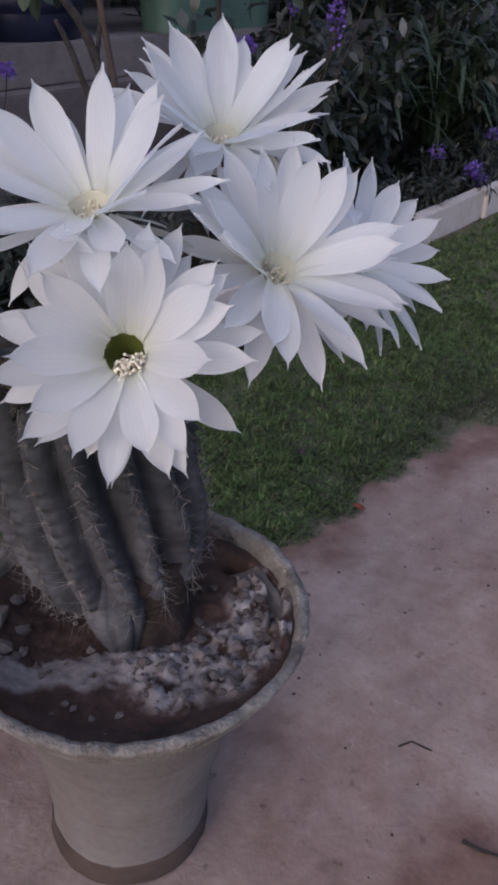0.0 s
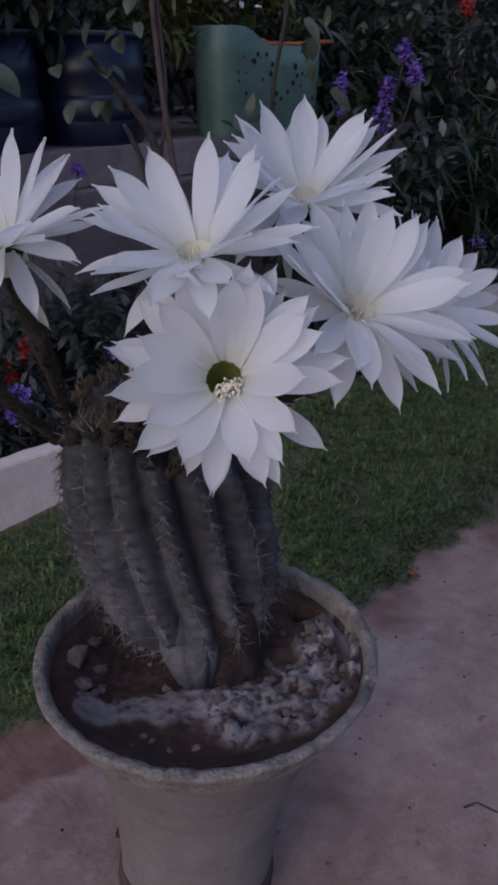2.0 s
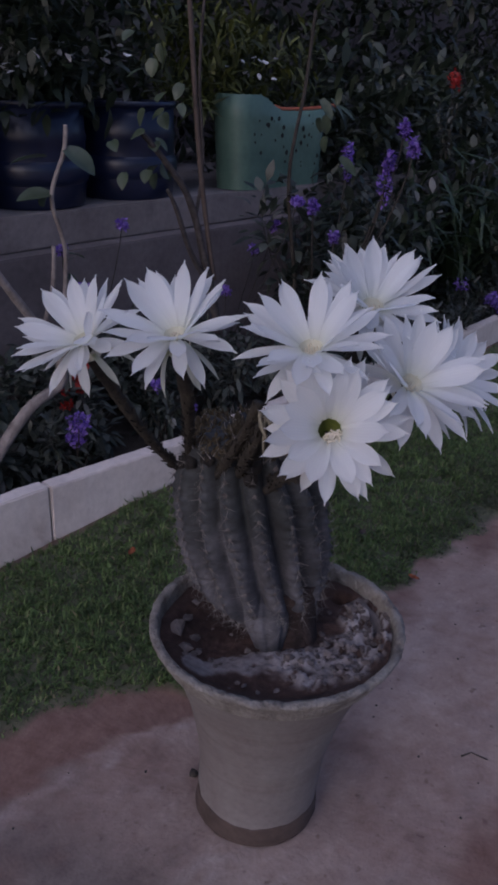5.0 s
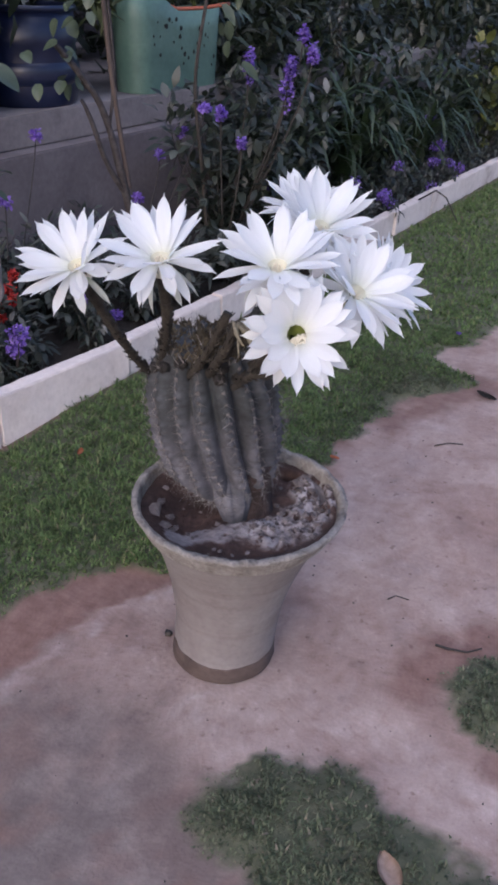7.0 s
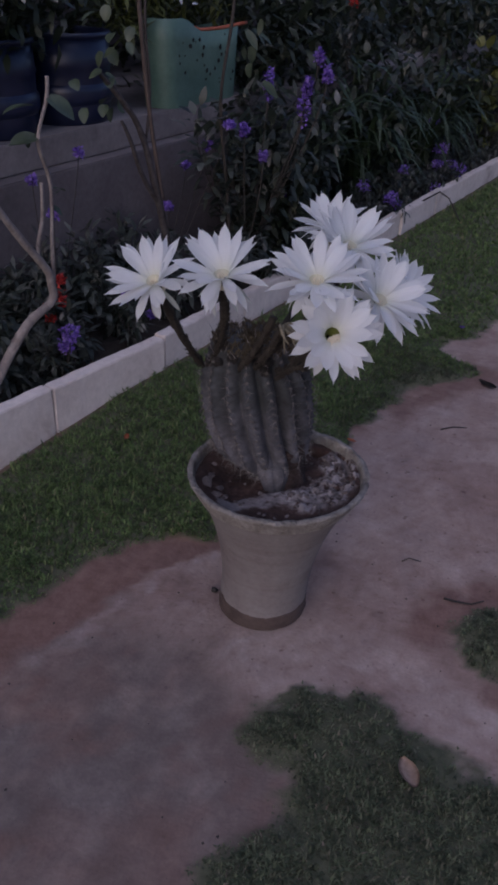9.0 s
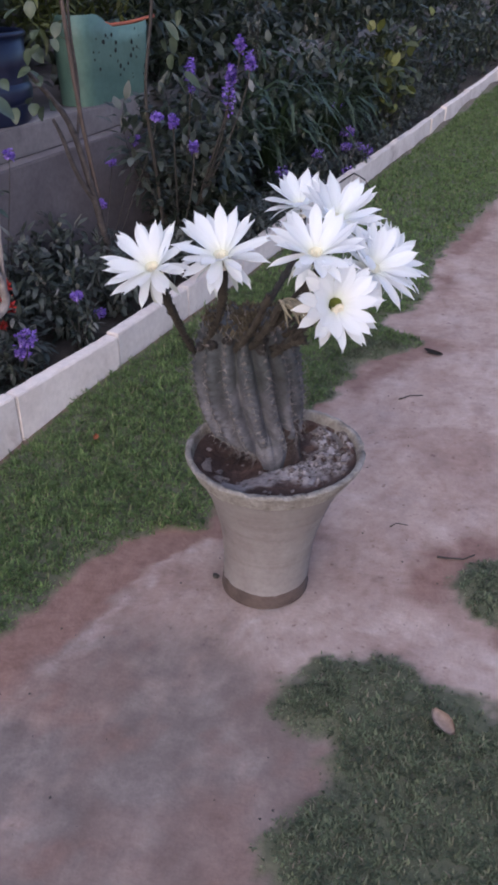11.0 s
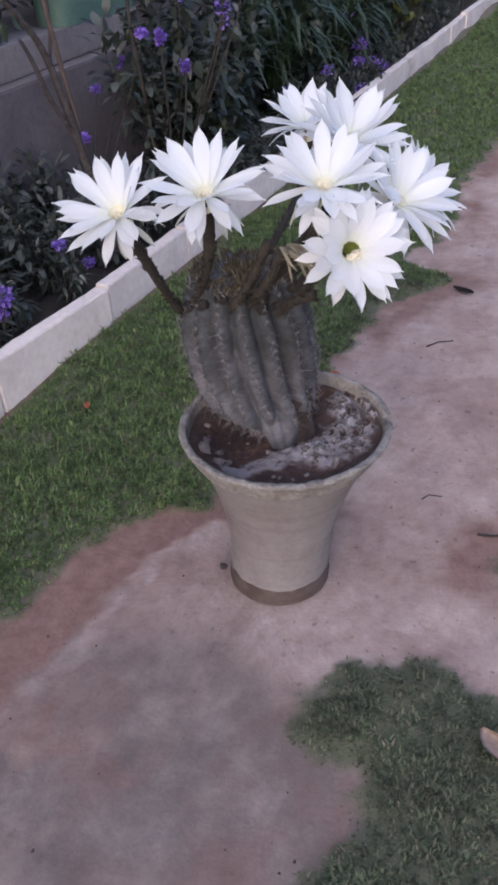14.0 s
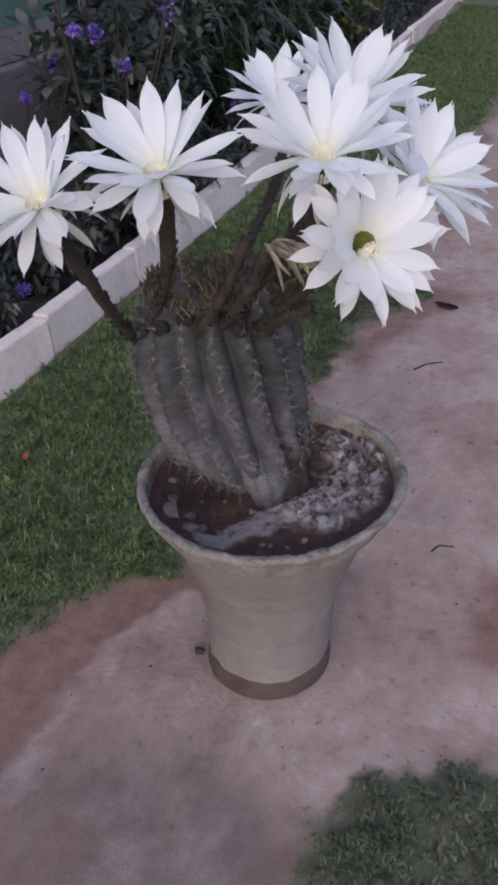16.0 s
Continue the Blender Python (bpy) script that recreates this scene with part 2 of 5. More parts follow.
PLASTER = mottled("grey_wall_render", [(0.25, (0.078, 0.069, 0.076)), (0.55, (0.138, 0.122, 0.132)), (0.8, (0.205, 0.184, 0.194))], 4.0, 70, 0.9, 0.4, 0.004)
STEP = mottled("pale_worn_step", [(0.25, (0.130, 0.116, 0.120)), (0.55, (0.205, 0.186, 0.190)), (0.8, (0.30, 0.275, 0.278))], 6.0, 70, 0.9, 0.4, 0.004)
POT = pot_material()
POT_FOOT = mottled("damp_stained_cement", [(0.3, (0.040, 0.027, 0.024)), (0.7, (0.096, 0.070, 0.062))], 14.0, 120, 0.9, 0.5, 0.003)
POT_RIM = mottled("chipped_cement_rim", [(0.28, (0.13, 0.110, 0.098)), (0.46, (0.250, 0.230, 0.212)), (0.72, (0.38, 0.360, 0.342))], 34.0, 170, 0.95, 1.0, 0.006, 0.55)
SOIL = soil_material()
STONE = mottled("pale_soil_lumps", [(0.3, (0.090, 0.064, 0.056)), (0.7, (0.270, 0.240, 0.236))], 30.0, 120, 0.95, 0.5, 0.003, 0.4, island=0.5)
CACTUS = cactus_material()
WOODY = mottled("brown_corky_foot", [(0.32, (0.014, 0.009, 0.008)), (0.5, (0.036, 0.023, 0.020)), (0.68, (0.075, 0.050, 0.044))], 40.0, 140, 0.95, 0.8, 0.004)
WOOL = mottled("areole_wool", [(0.3, (0.07, 0.062, 0.060)), (0.7, (0.24, 0.215, 0.210))], 60.0, 300, 0.95, 0.0, 0.001, 0.3, island=0.75)
SPINE = mottled("cactus_spine", [(0.3, (0.13, 0.118, 0.112)), (0.7, (0.44, 0.41, 0.40))], 50.0, 200, 0.7, 0.0, 0.001, 0.2, island=0.75)
TUBE = mottled("scaly_flower_tube", [(0.3, (0.014, 0.011, 0.008)), (0.55, (0.030, 0.024, 0.017)), (0.8, (0.064, 0.056, 0.038))], 90.0, 220, 0.85, 0.8, 0.003, 0.4)
HOLLOW = mottled("black_hollow", [(0.3, (0.006, 0.005, 0.005)), (0.7, (0.020, 0.017, 0.016))], 60.0, 200, 0.95, 0.3, 0.001)
SPOT = mottled("black_mould_spot", [(0.3, (0.006, 0.008, 0.007)), (0.7, (0.014, 0.017, 0.015))], 60.0, 200, 0.8, 0.0, 0.001)
CROWN = mottled("brown_crown_wool", [(0.3, (0.060, 0.046, 0.026)), (0.7, (0.150, 0.120, 0.072))], 60.0, 300, 0.95, 0.0, 0.001, 0.3, island=0.6)
TRUNK = mottled("grey_woody_stem", [(0.3, (0.022, 0.018, 0.018)), (0.7, (0.080, 0.070, 0.070))], 60.0, 160, 0.9, 0.8, 0.004)
PETAL = petal_material("white_petal", (0.865, 0.885, 0.90), (0.845, 0.865, 0.79))
SEPAL = petal_material("greenish_white_sepal", (0.66, 0.68, 0.62), (0.38, 0.42, 0.24))
THROAT = mottled("green_throat", [(0.3, (0.12, 0.15, 0.03)), (0.7, (0.22, 0.26, 0.06))], 60.0, 200, 0.6, 0.0)
THROAT_PALE = mottled("creamy_throat", [(0.3, (0.60, 0.61, 0.49)), (0.7, (0.70, 0.70, 0.60))], 60.0, 200, 0.6, 0.0, 0.001, 0.1)
STAMEN = mottled("cream_stamens", [(0.3, (0.78, 0.73, 0.58)), (0.7, (0.86, 0.82, 0.70))], 80.0, 300, 0.7, 0.0, 0.001, 0.1)
WITHERED = mottled("withered_flower", [(0.3, (0.11, 0.092, 0.062)), (0.7, (0.33, 0.305, 0.225))], 60.0, 150, 0.9, 0.5, 0.003)
BARREL = mottled("blue_plastic", [(0.3, (0.005, 0.008, 0.025)), (0.7, (0.012, 0.018, 0.054))], 5.0, 60, 0.33, 0.15, 0.002, 0.3)
TUB = mottled("faded_green_plastic", [(0.3, (0.066, 0.128, 0.104)), (0.7, (0.120, 0.205, 0.168))], 5.0, 60, 0.5, 0.2, 0.002, 0.3)
TERRACOTTA = mottled("orange_plastic", [(0.3, (0.30, 0.075, 0.035)), (0.7, (0.45, 0.13, 0.06))], 9.0, 80, 0.6, 0.1)
BARK = mottled("grey_bark", [(0.3, (0.12, 0.10, 0.095)), (0.7, (0.30, 0.27, 0.26))], 30.0, 120, 0.9, 0.6, 0.003)
DARK_BARK = mottled("dark_bark", [(0.3, (0.018, 0.016, 0.014)), (0.7, (0.048, 0.042, 0.038))], 30.0, 120, 0.9, 0.6, 0.003)
STAKE = mottled("red_brown_stake", [(0.3, (0.052, 0.039, 0.034)), (0.7, (0.095, 0.072, 0.063))], 20.0, 90, 0.8, 0.3, 0.002)
LEAF = leafy("grey_green_leaves", [(0.0, (0.018, 0.027, 0.020)), (0.5, (0.040, 0.053, 0.042)), (0.85, (0.080, 0.094, 0.080)), (1.0, (0.180, 0.180, 0.170))], 0.42, 0.3)
LEAF_SOFT = leafy("soft_grey_leaves", [(0.0, (0.032, 0.043, 0.036)), (0.5, (0.063, 0.076, 0.066)), (0.85, (0.101, 0.114, 0.104)), (1.0, (0.158, 0.162, 0.158))], 0.6, 0.3)
LEAF_DARK = leafy("dark_hedge_leaves", [(0.0, (0.013, 0.020, 0.012)), (0.6, (0.032, 0.046, 0.026)), (0.92, (0.070, 0.084, 0.056)), (1.0, (0.150, 0.155, 0.130))], 0.40, 0.3)
LEAF_BROAD = leafy("broad_vine_leaves", [(0.0, (0.040, 0.060, 0.036)), (0.6, (0.072, 0.098, 0.062)), (1.0, (0.120, 0.145, 0.098))], 0.45)
LEAF_YELLOW = leafy("yellow_green_leaves", [(0.0, (0.030, 0.042, 0.012)), (0.7, (0.080, 0.094, 0.022)), (1.0, (0.160, 0.176, 0.036))])
STRAP = leafy("strap_leaves", [(0.0, (0.018, 0.034, 0.014)), (0.7, (0.044, 0.072, 0.032)), (1.0, (0.088, 0.120, 0.060))], 0.45)
PURPLE = leafy("purple_florets", [(0.0, (0.150, 0.078, 0.420)), (0.6, (0.255, 0.145, 0.590)), (1.0, (0.390, 0.280, 0.710))], 0.6, 0.4)
RED = leafy("red_florets", [(0.0, (0.32, 0.015, 0.015)), (1.0, (0.60, 0.06, 0.045))], 0.6, 0.3)
WHITE_FLORET = leafy("white_florets", [(0.0, (0.6, 0.6, 0.66)), (1.0, (0.8, 0.8, 0.85))], 0.6, 0.3)
DRY_LEAF = mottled("dry_brown_leaf", [(0.3, (0.36, 0.25, 0.19)), (0.7, (0.60, 0.46, 0.38))], 40.0, 150, 0.85, 0.4, 0.002)
ORANGE_LEAF = mottled("orange_leaf_skin", [(0.3, (0.40, 0.10, 0.04)), (0.7, (0.55, 0.19, 0.08))], 60.0, 150, 0.8, 0.2)

# ---- building helpers ----


def world_of(o):
    m = o.matrix_basis.copy()
    return (world_of(o.parent) @ o.matrix_parent_inverse @ m) if o.parent else m


def adopt(ob, parent):
    """Hangs ob under parent so that its own pose stays in the world's terms."""
    if parent is not None:
        ob.parent = parent
        ob.matrix_parent_inverse = world_of(parent).inverted()
    return ob


def empty(name, place, label="", category="", group=""):
    ob = new(name)
    ob.matrix_basis = Matrix.Translation(place)
    return tagged(ob, label, category, group)


def part(name, bm, material, parent=None, label="", smooth=True, kind=""):
    """Links a bmesh as one mesh object, under a thing or under a part."""
    me = bpy.data.meshes.new(name)
    bm.to_mesh(me)
    bm.free()
    if smooth:
        me.shade_smooth()
    me.materials.append(material)
    return tagged(adopt(new(name, me), parent), label, kind=kind)


def raw_mesh(name, verts, faces, material, smooth=False):
    me = bpy.data.meshes.new(name)
    me.from_pydata(np.asarray(verts, float).tolist() if not isinstance(verts, list) else verts, [], faces)
    if smooth:
        me.shade_smooth()
    me.materials.append(material)
    return me


def quads_mesh(name, quads, material):
    """A mesh of loose four-cornered blades or leaves from an array of shape (n, 4, 3), or strips (n, k, 2, 3)."""
    quads = np.asarray(quads, float)
    if quads.ndim == 3:
        n = len(quads)
        verts = quads.reshape(-1, 3)
        idx = np.arange(n * 4).reshape(n, 4)
    else:
        n, k = quads.shape[:2]
        verts = quads.reshape(-1, 3)
        base = (np.arange(n) * 2 * k)[:, None]
        idx = np.concatenate([base + np.array([2 * j, 2 * j + 1, 2 * j + 3, 2 * j + 2])[None] for j in range(k - 1)])
    me = bpy.data.meshes.new(name)
    me.vertices.add(len(verts))
    me.vertices.foreach_set("co", verts.ravel())
    me.loops.add(idx.size)
    me.loops.foreach_set("vertex_index", idx.ravel().astype(np.int32))
    me.polygons.add(len(idx))
    me.polygons.foreach_set("loop_start", (np.arange(len(idx)) * 4).astype(np.int32))
    me.update(calc_edges=True)
    me.validate()
    me.shade_smooth()
    me.materials.append(material)
    return me


def tube_bm(points, radii, sides=8, bm=None, close=True, rough=0.0, seed=0):
    """A round tube through points, with a radius at each."""
    bm = bm or bmesh.new()
    rng = random.Random(seed)
    pts = [Vector(p) for p in points]
    rings = []
    side = None
    for i, p in enumerate(pts):
        d = (pts[min(i + 1, len(pts) - 1)] - pts[max(i - 1, 0)]).normalized()
        if side is None:
            side = d.orthogonal().normalized()
        side = (side - d * side.dot(d)).normalized()
        up = d.cross(side)
        ring = []
        for k in range(sides):
            a = 2 * math.pi * k / sides
            r = radii[i] * (1 + rough * rng.uniform(-1, 1))
            ring.append(bm.verts.new(p + side * (r * math.cos(a)) + up * (r * math.sin(a))))
        rings.append(ring)
    for a, b in zip(rings, rings[1:]):
        for k in range(sides):
            bm.faces.new((a[k], a[(k + 1) % sides], b[(k + 1) % sides], b[k]))
    if close:
        bm.faces.new(rings[0][::-1])
        bm.faces.new(rings[-1])
    return bm


def bezier(p0, p1, p2, p3, n):
    p0, p1, p2, p3 = (Vector(p) for p in (p0, p1, p2, p3))
    out = []
    for i in range(n):
        t = i / (n - 1)
        out.append(p0 * (1 - t) ** 3 + p1 * (3 * t * (1 - t) ** 2) + p2 * (3 * t * t * (1 - t)) + p3 * t ** 3)
    return out


def lathe_bm(profile, sides=64, wobble=0.0, scale=6.0, seed=0.0, close_ends=False):
    """Turns a profile of (radius, height) about the z axis, slightly uneven."""
    bm = bmesh.new()
    rings = []
    for r, z in profile:
        ring = []
        for k in range(sides):
            a = 2 * math.pi * k / sides
            w = wobble * noise.noise(Vector((math.cos(a) * scale * max(r, 0.02) * 8, math.sin(a) * scale * max(r, 0.02) * 8, z * scale * 6 + seed)))
            ring.append(bm.verts.new(((r + w) * math.cos(a), (r + w) * math.sin(a), z + 0.6 * w)))
        rings.append(ring)
    for a, b in zip(rings, rings[1:]):
        for k in range(sides):
            bm.faces.new((a[k], a[(k + 1) % sides], b[(k + 1) % sides], b[k]))
    if close_ends:
        bm.faces.new(rings[0][::-1])
        bm.faces.new(rings[-1])
    return bm


# ---- the plan: the kerb and the terrace run side by side along ALONG ----
ALONG = Vector((0.165, 0.986, 0.0)).normalized()
BACK = Vector((-ALONG.y, ALONG.x, 0.0))
KERB_LINE = [(-0.98, -1.3), (-0.755, -0.15), (-0.636, 0.299), (-0.545, 0.68), (-0.461, 1.09), (-0.345, 1.75), (-0.231, 2.45), (0.055, 4.15), (0.32, 5.8), (0.86, 9.2)]
PATH_EDGE = [(-0.53, -1.2), (-0.47, -0.5), (-0.405, -0.28), (-0.365, -0.155), (-0.333, -0.03), (-0.25, 0.095), (-0.15, 0.121), (-0.125, 0.33), (-0.05, 0.5), (-0.02, 0.6), (-0.033, 0.66), (0.004, 0.758), (0.03, 0.86), (0.073, 0.99), (0.178, 1.085), (0.217, 1.16), (0.1, 1.22), (0.072, 1.3), (0.15, 1.4), (0.2, 1.6), (0.19, 1.85), (0.24, 2.1), (0.4, 2.8), (0.66, 4.1), (0.95, 5.8), (1.50, 9.2)]
PATCH_EDGE = [(0.62, -0.24), (0.45, -0.215), (0.365, -0.193), (0.32, -0.175), (0.29, -0.152), (0.243, -0.143), (0.147, -0.176), (0.095, -0.226), (0.083, -0.284), (0.134, -0.326),
              (0.183, -0.33), (0.189, -0.41), (0.169, -0.453), (0.122, -0.504), (0.15, -0.587), (0.14, -0.75), (0.2, -0.95), (0.62, -0.95)]


def edge_at(line, y):
    ys = np.array([p[1] for p in line])
    xs = np.array([p[0] for p in line])
    order = np.argsort(ys)
    return np.interp(y, ys[order], xs[order])


def fbm(x, y, scale, seed=0.0, octaves=3):
    return noise.fractal(Vector((x * scale, y * scale, seed)), 1.0, 2.0, octaves)


def soft_step(v, a, b):
    t = min(max((v - a) / (b - a), 0.0), 1.0)
    return t * t * (3 - 2 * t)


def inside(outline, x, y):
    """How far a place lies inside an outline; less than nothing outside it."""
    a = np.array(outline)
    b = np.roll(a, -1, axis=0)
    way, off = b - a, np.array((x, y)) - a
    k = np.clip((off * way).sum(1) / (way * way).sum(1), 0, 1)
    far = np.hypot(*(off - way * k[:, None]).T).min()
    crossing = ((a[:, 1] > y) != (b[:, 1] > y)) & (x < a[:, 0] + (y - a[:, 1]) * way[:, 0] / np.where(way[:, 1] == 0, 1, way[:, 1]))
    return far if crossing.sum() % 2 else -far


def lawn_at(x, y):
    """How much lawn grows at a place: the strip by the kerb, and the two patches in the path."""
    ragged = 0.022 * fbm(x, y, 14, 3.1) + 0.010 * fbm(x, y, 45, 8.2)
    strip = min(edge_at(PATH_EDGE, y) + ragged - x, x - edge_at(KERB_LINE, y) - 0.005)
    front = inside(PATCH_EDGE, x, y) + 1.3 * ragged if y < -0.09 and x > 0.0 else -1.0
    gap = math.hypot((x - 0.46) * 1.0, (y - 0.075) * 1.25)
    side = 0.115 - gap + ragged
    return max(strip, front, side)


def bed_at(x, y):
    return edge_at(KERB_LINE, y) - x


def ground_height(x, y):
    z = 0.003 * fbm(x, y, 5, 1.7)
    g = lawn_at(x, y)
    z += 0.007 * soft_step(g, -0.005, 0.05)
    z += 0.13 * max(0.0, min(edge_at(PATH_EDGE, y) - x, edge_at(PATH_EDGE, y) - edge_at(KERB_LINE, y), 0.5) - 0.03) * soft_step(y, -0.1, 0.7)
    b = bed_at(x, y)
    if b > -0.02:
        z += 0.045 * soft_step(b, 0.0, 0.08) + 0.012 * fbm(x, y, 9, 5.0) * soft_step(b, 0.02, 0.1)
    return z


def build_ground():
    """One sheet, fine near the pot and coarse towards the horizon."""
    xs = np.concatenate([[-400, -80, -20, -6, -3, -2, -1.5], np.arange(-1.2, 0.9, 0.012), [1.0, 1.1, 1.2, 1.35, 1.5, 1.8, 3, 6, 20, 80, 400]])
    ys = np.concatenate([[-400, -80, -20, -6, -3, -2, -1.4], np.arange(-1.0, 2.3, 0.012), [2.45, 2.6, 2.8, 3.0, 3.3, 3.6, 4, 4.6, 5.5, 6.4, 7.4, 8.6, 12, 20, 80, 400]])
    verts, earth, turf, bed, path_grey, chalk = [], [], [], [], [], []
    for y in ys:
        for x in xs:
            near = -2.2 < x < 2 and -1.2 < y < 9
            verts.append((x, y, ground_height(x, y) if near else 0.0))
            g = lawn_at(x, y) if near else -1.0
            turf.append(soft_step(g, -0.012, 0.012))
            bed.append(soft_step(bed_at(x, y), -0.01, 0.02) if near else 0.0)
            if not near:
                g = -1.0
            beside = 1 - soft_step(abs(g + 0.03), 0.02, 0.09)
            # darker and greyer towards the front left, broken up by noise
            path_grey.append(0.6 if not near else (1 - soft_step(y + 0.35 * x + 0.10 * fbm(x, y, 5, 31.0), -0.34, -0.02)) * soft_step(fbm(x, y, 7, 41.0) + 0.6 * fbm(x, y, 26, 43.0), -1.7, 0.1))
            chalk.append(0.75 * (1 - soft_step(abs(g + 0.128 + 0.018 * fbm(x, y, 22, 91.0)), 0.004, 0.022)) * soft_step(-x, -0.12, 0.0) * soft_step(y, -0.5, -0.1) * soft_step(fbm(x, y, 30, 95.0), -0.5, 0.1) * (1 - soft_step(y, 0.12, 0.2)) if near else 0.0)
            streak = soft_step(fbm(x, y, 4.5, 11.0) + 0.5 * fbm(x, y, 14, 2.0), 0.05, 0.5)
            band = soft_step(g, -0.12 + 0.02 * fbm(x, y, 12, 51.0), -0.10 + 0.02 * fbm(x, y, 12, 51.0)) * soft_step(-x, 0.02, 0.08) * soft_step(y, -0.42, -0.2) if g < 0.02 else 0.0
            earth.append(min(1.0, 0.9 * band + 0.95 * beside * (0.25 if y < -0.13 and x > -0.05 else 1.0) * soft_step(fbm(x, y, 3.5, 21.0), -0.35, 0.25) + 0.34 * streak + 0.30 * soft_step(fbm(x, y, 9.0, 71.0) + 0.6 * fbm(x, y, 31, 73.0), 0.25, 0.6) + 0.3 * soft_step(-0.02 - x, 0.0, 0.25) * soft_step(y, -0.45, -0.1)))
    nx = len(xs)
    faces = [(j * nx + i, j * nx + i + 1, (j + 1) * nx + i + 1, (j + 1) * nx + i) for j in range(len(ys) - 1) for i in range(nx - 1)]
    me = raw_mesh("ground", verts, faces, GROUND, True)
    for key, values in (("earth", earth), ("turf", turf), ("bed", bed), ("path_grey", path_grey), ("chalk", chalk)):
        me.attributes.new(key, "FLOAT", "POINT").data.foreach_set("value", np.array(values, np.float32))
    tagged(new("ground", me), "worn pinkish concrete path with red earth, lawn soil and a dark garden bed", "ground", kind="structure")


build_ground()


def grass_blades(name, count, box, height, width, rng, material=GRASS):
    """Short bent blades wherever lawn grows within a box of the plan."""
    x0, x1, y0, y1 = box
    made = []
    while len(made) < count:
        x, y = rng.uniform(x0, x1), rng.uniform(y0, y1)
        g = lawn_at(x, y)
        thin = 0.5 + 0.35 * fbm(x, y, 11, 7.7) + 0.35 * fbm(x, y, 42, 9.1)
        worn_side = x + 0.06 * fbm(x, y, 9, 33.0) > 0.02 and y < 1.1
        if material is GRASS and worn_side:
            continue
        poor = 0.35
        if material is GRASS_DULL:
            poor = 0.12
            thin += 0.12 - 0.24 * soft_step(y, -0.34, -0.16)
        if g < -0.004 or rng.random() > soft_step(g, -0.012, 0.035) * (poor + (1 - poor) * soft_step(thin, 0.25, 0.6)):
            continue
        z = ground_height(x, y) - 0.002
        turn = rng.uniform(0, 2 * math.pi)
        lean = rng.uniform(0.3, 1.5)
        tall = height * rng.uniform(0.5, 1.25) * (1.0 + 0.6 * fbm(x, y, 16, 61.0)) * (0.6 + 0.4 * soft_step(g, 0.0, 0.06))
        tall *= 1 + 1.1 * (1 - soft_step(x - edge_at(KERB_LINE, y), 0.005, 0.04)) * soft_step(fbm(x, y, 20, 81.0), -0.3, 0.4)
        w = width * rng.uniform(0.6, 1.3)
        d = Vector((math.cos(turn), math.sin(turn), 0))
        s = Vector((-d.y, d.x, 0)) * w
        p = Vector((x, y, z))
        mid = p + d * (tall * 0.45 * math.sin(lean) * 0.6) + Vector((0, 0, tall * 0.55 * math.cos(lean * 0.5)))
        tip = p + d * (tall * math.sin(lean)) + Vector((0, 0, tall * max(0.25, math.cos(lean))))
        made.append(((p - s * 0.8, p + s * 0.8), (mid - s, mid + s), (tip - s * 0.15, tip + s * 0.15)))
    me = quads_mesh(name, np.array([[[tuple(v) for v in pair] for pair in blade] for blade in made]), material)
    return new(name, me)


rng = random.Random(4)
tagged(grass_blades("grass", 58000, (-0.75, 0.6, -0.85, 1.45), 0.0165, 0.0016, rng), "short coarse green lawn grass with bare thin spots", "grass", kind="stuff")
tagged(grass_blades("grass", 30000, (0.03, 0.62, -0.85, -0.10), 0.0115, 0.0014, rng, GRASS_DULL), "thin dull green grass patch in the worn path", "grass", kind="stuff")
tagged(grass_blades("grass", 13000, (-0.06, 0.62, -0.10, 1.2), 0.0125, 0.0016, rng, GRASS_DULL), "thin grey-green grass fringing the worn path", "grass", kind="stuff")
tagged(grass_blades("grass", 46000, (-0.45, 1.4, 1.45, 6.0), 0.018, 0.0027, rng), "short green lawn grass running along the kerb", "grass", kind="stuff")

# ---- kerb of concrete blocks ----


def block_bm(length, thick, z0, z1, bevel, seed):
    """A cast block lying along x, worn along its edges."""
    bm = bmesh.new()
    bmesh.ops.create_cube(bm, size=1.0)
    for v in bm.verts:
        v.co = Vector((v.co.x * length, v.co.y * thick, z0 + (v.co.z + 0.5) * (z1 - z0)))
    bmesh.ops.subdivide_edges(bm, edges=[e for e in bm.edges if abs(e.verts[0].co.x - e.verts[1].co.x) > 0.01], cuts=30)
    bmesh.ops.bevel(bm, geom=[e for e in bm.edges if len(e.link_faces) == 2 and e.calc_face_angle(0) > 1], offset=bevel, segments=2, affect="EDGES")
    for v in bm.verts:
        v.co += Vector((0, 1, 0.6)) * (0.0016 * noise.noise(v.co * 30 + Vector((seed * 7, 0, 0))))
        if v.co.z > z1 - 0.004:
            v.co.z -= 0.0025 * max(0.0, noise.noise(Vector((v.co.x * 24 + seed * 3.3, v.co.y * 40, 2.0)))) + 0.0015 * max(0.0, noise.noise(Vector((v.co.x * 75 + seed, v.co.y * 90, 5.0))))
    return bm


kerb = tagged(empty("garden_kerb", (-0.645, 0.300, 0.03)), "low whitewashed concrete block kerb between lawn and garden bed", "kerb", kind="structure")


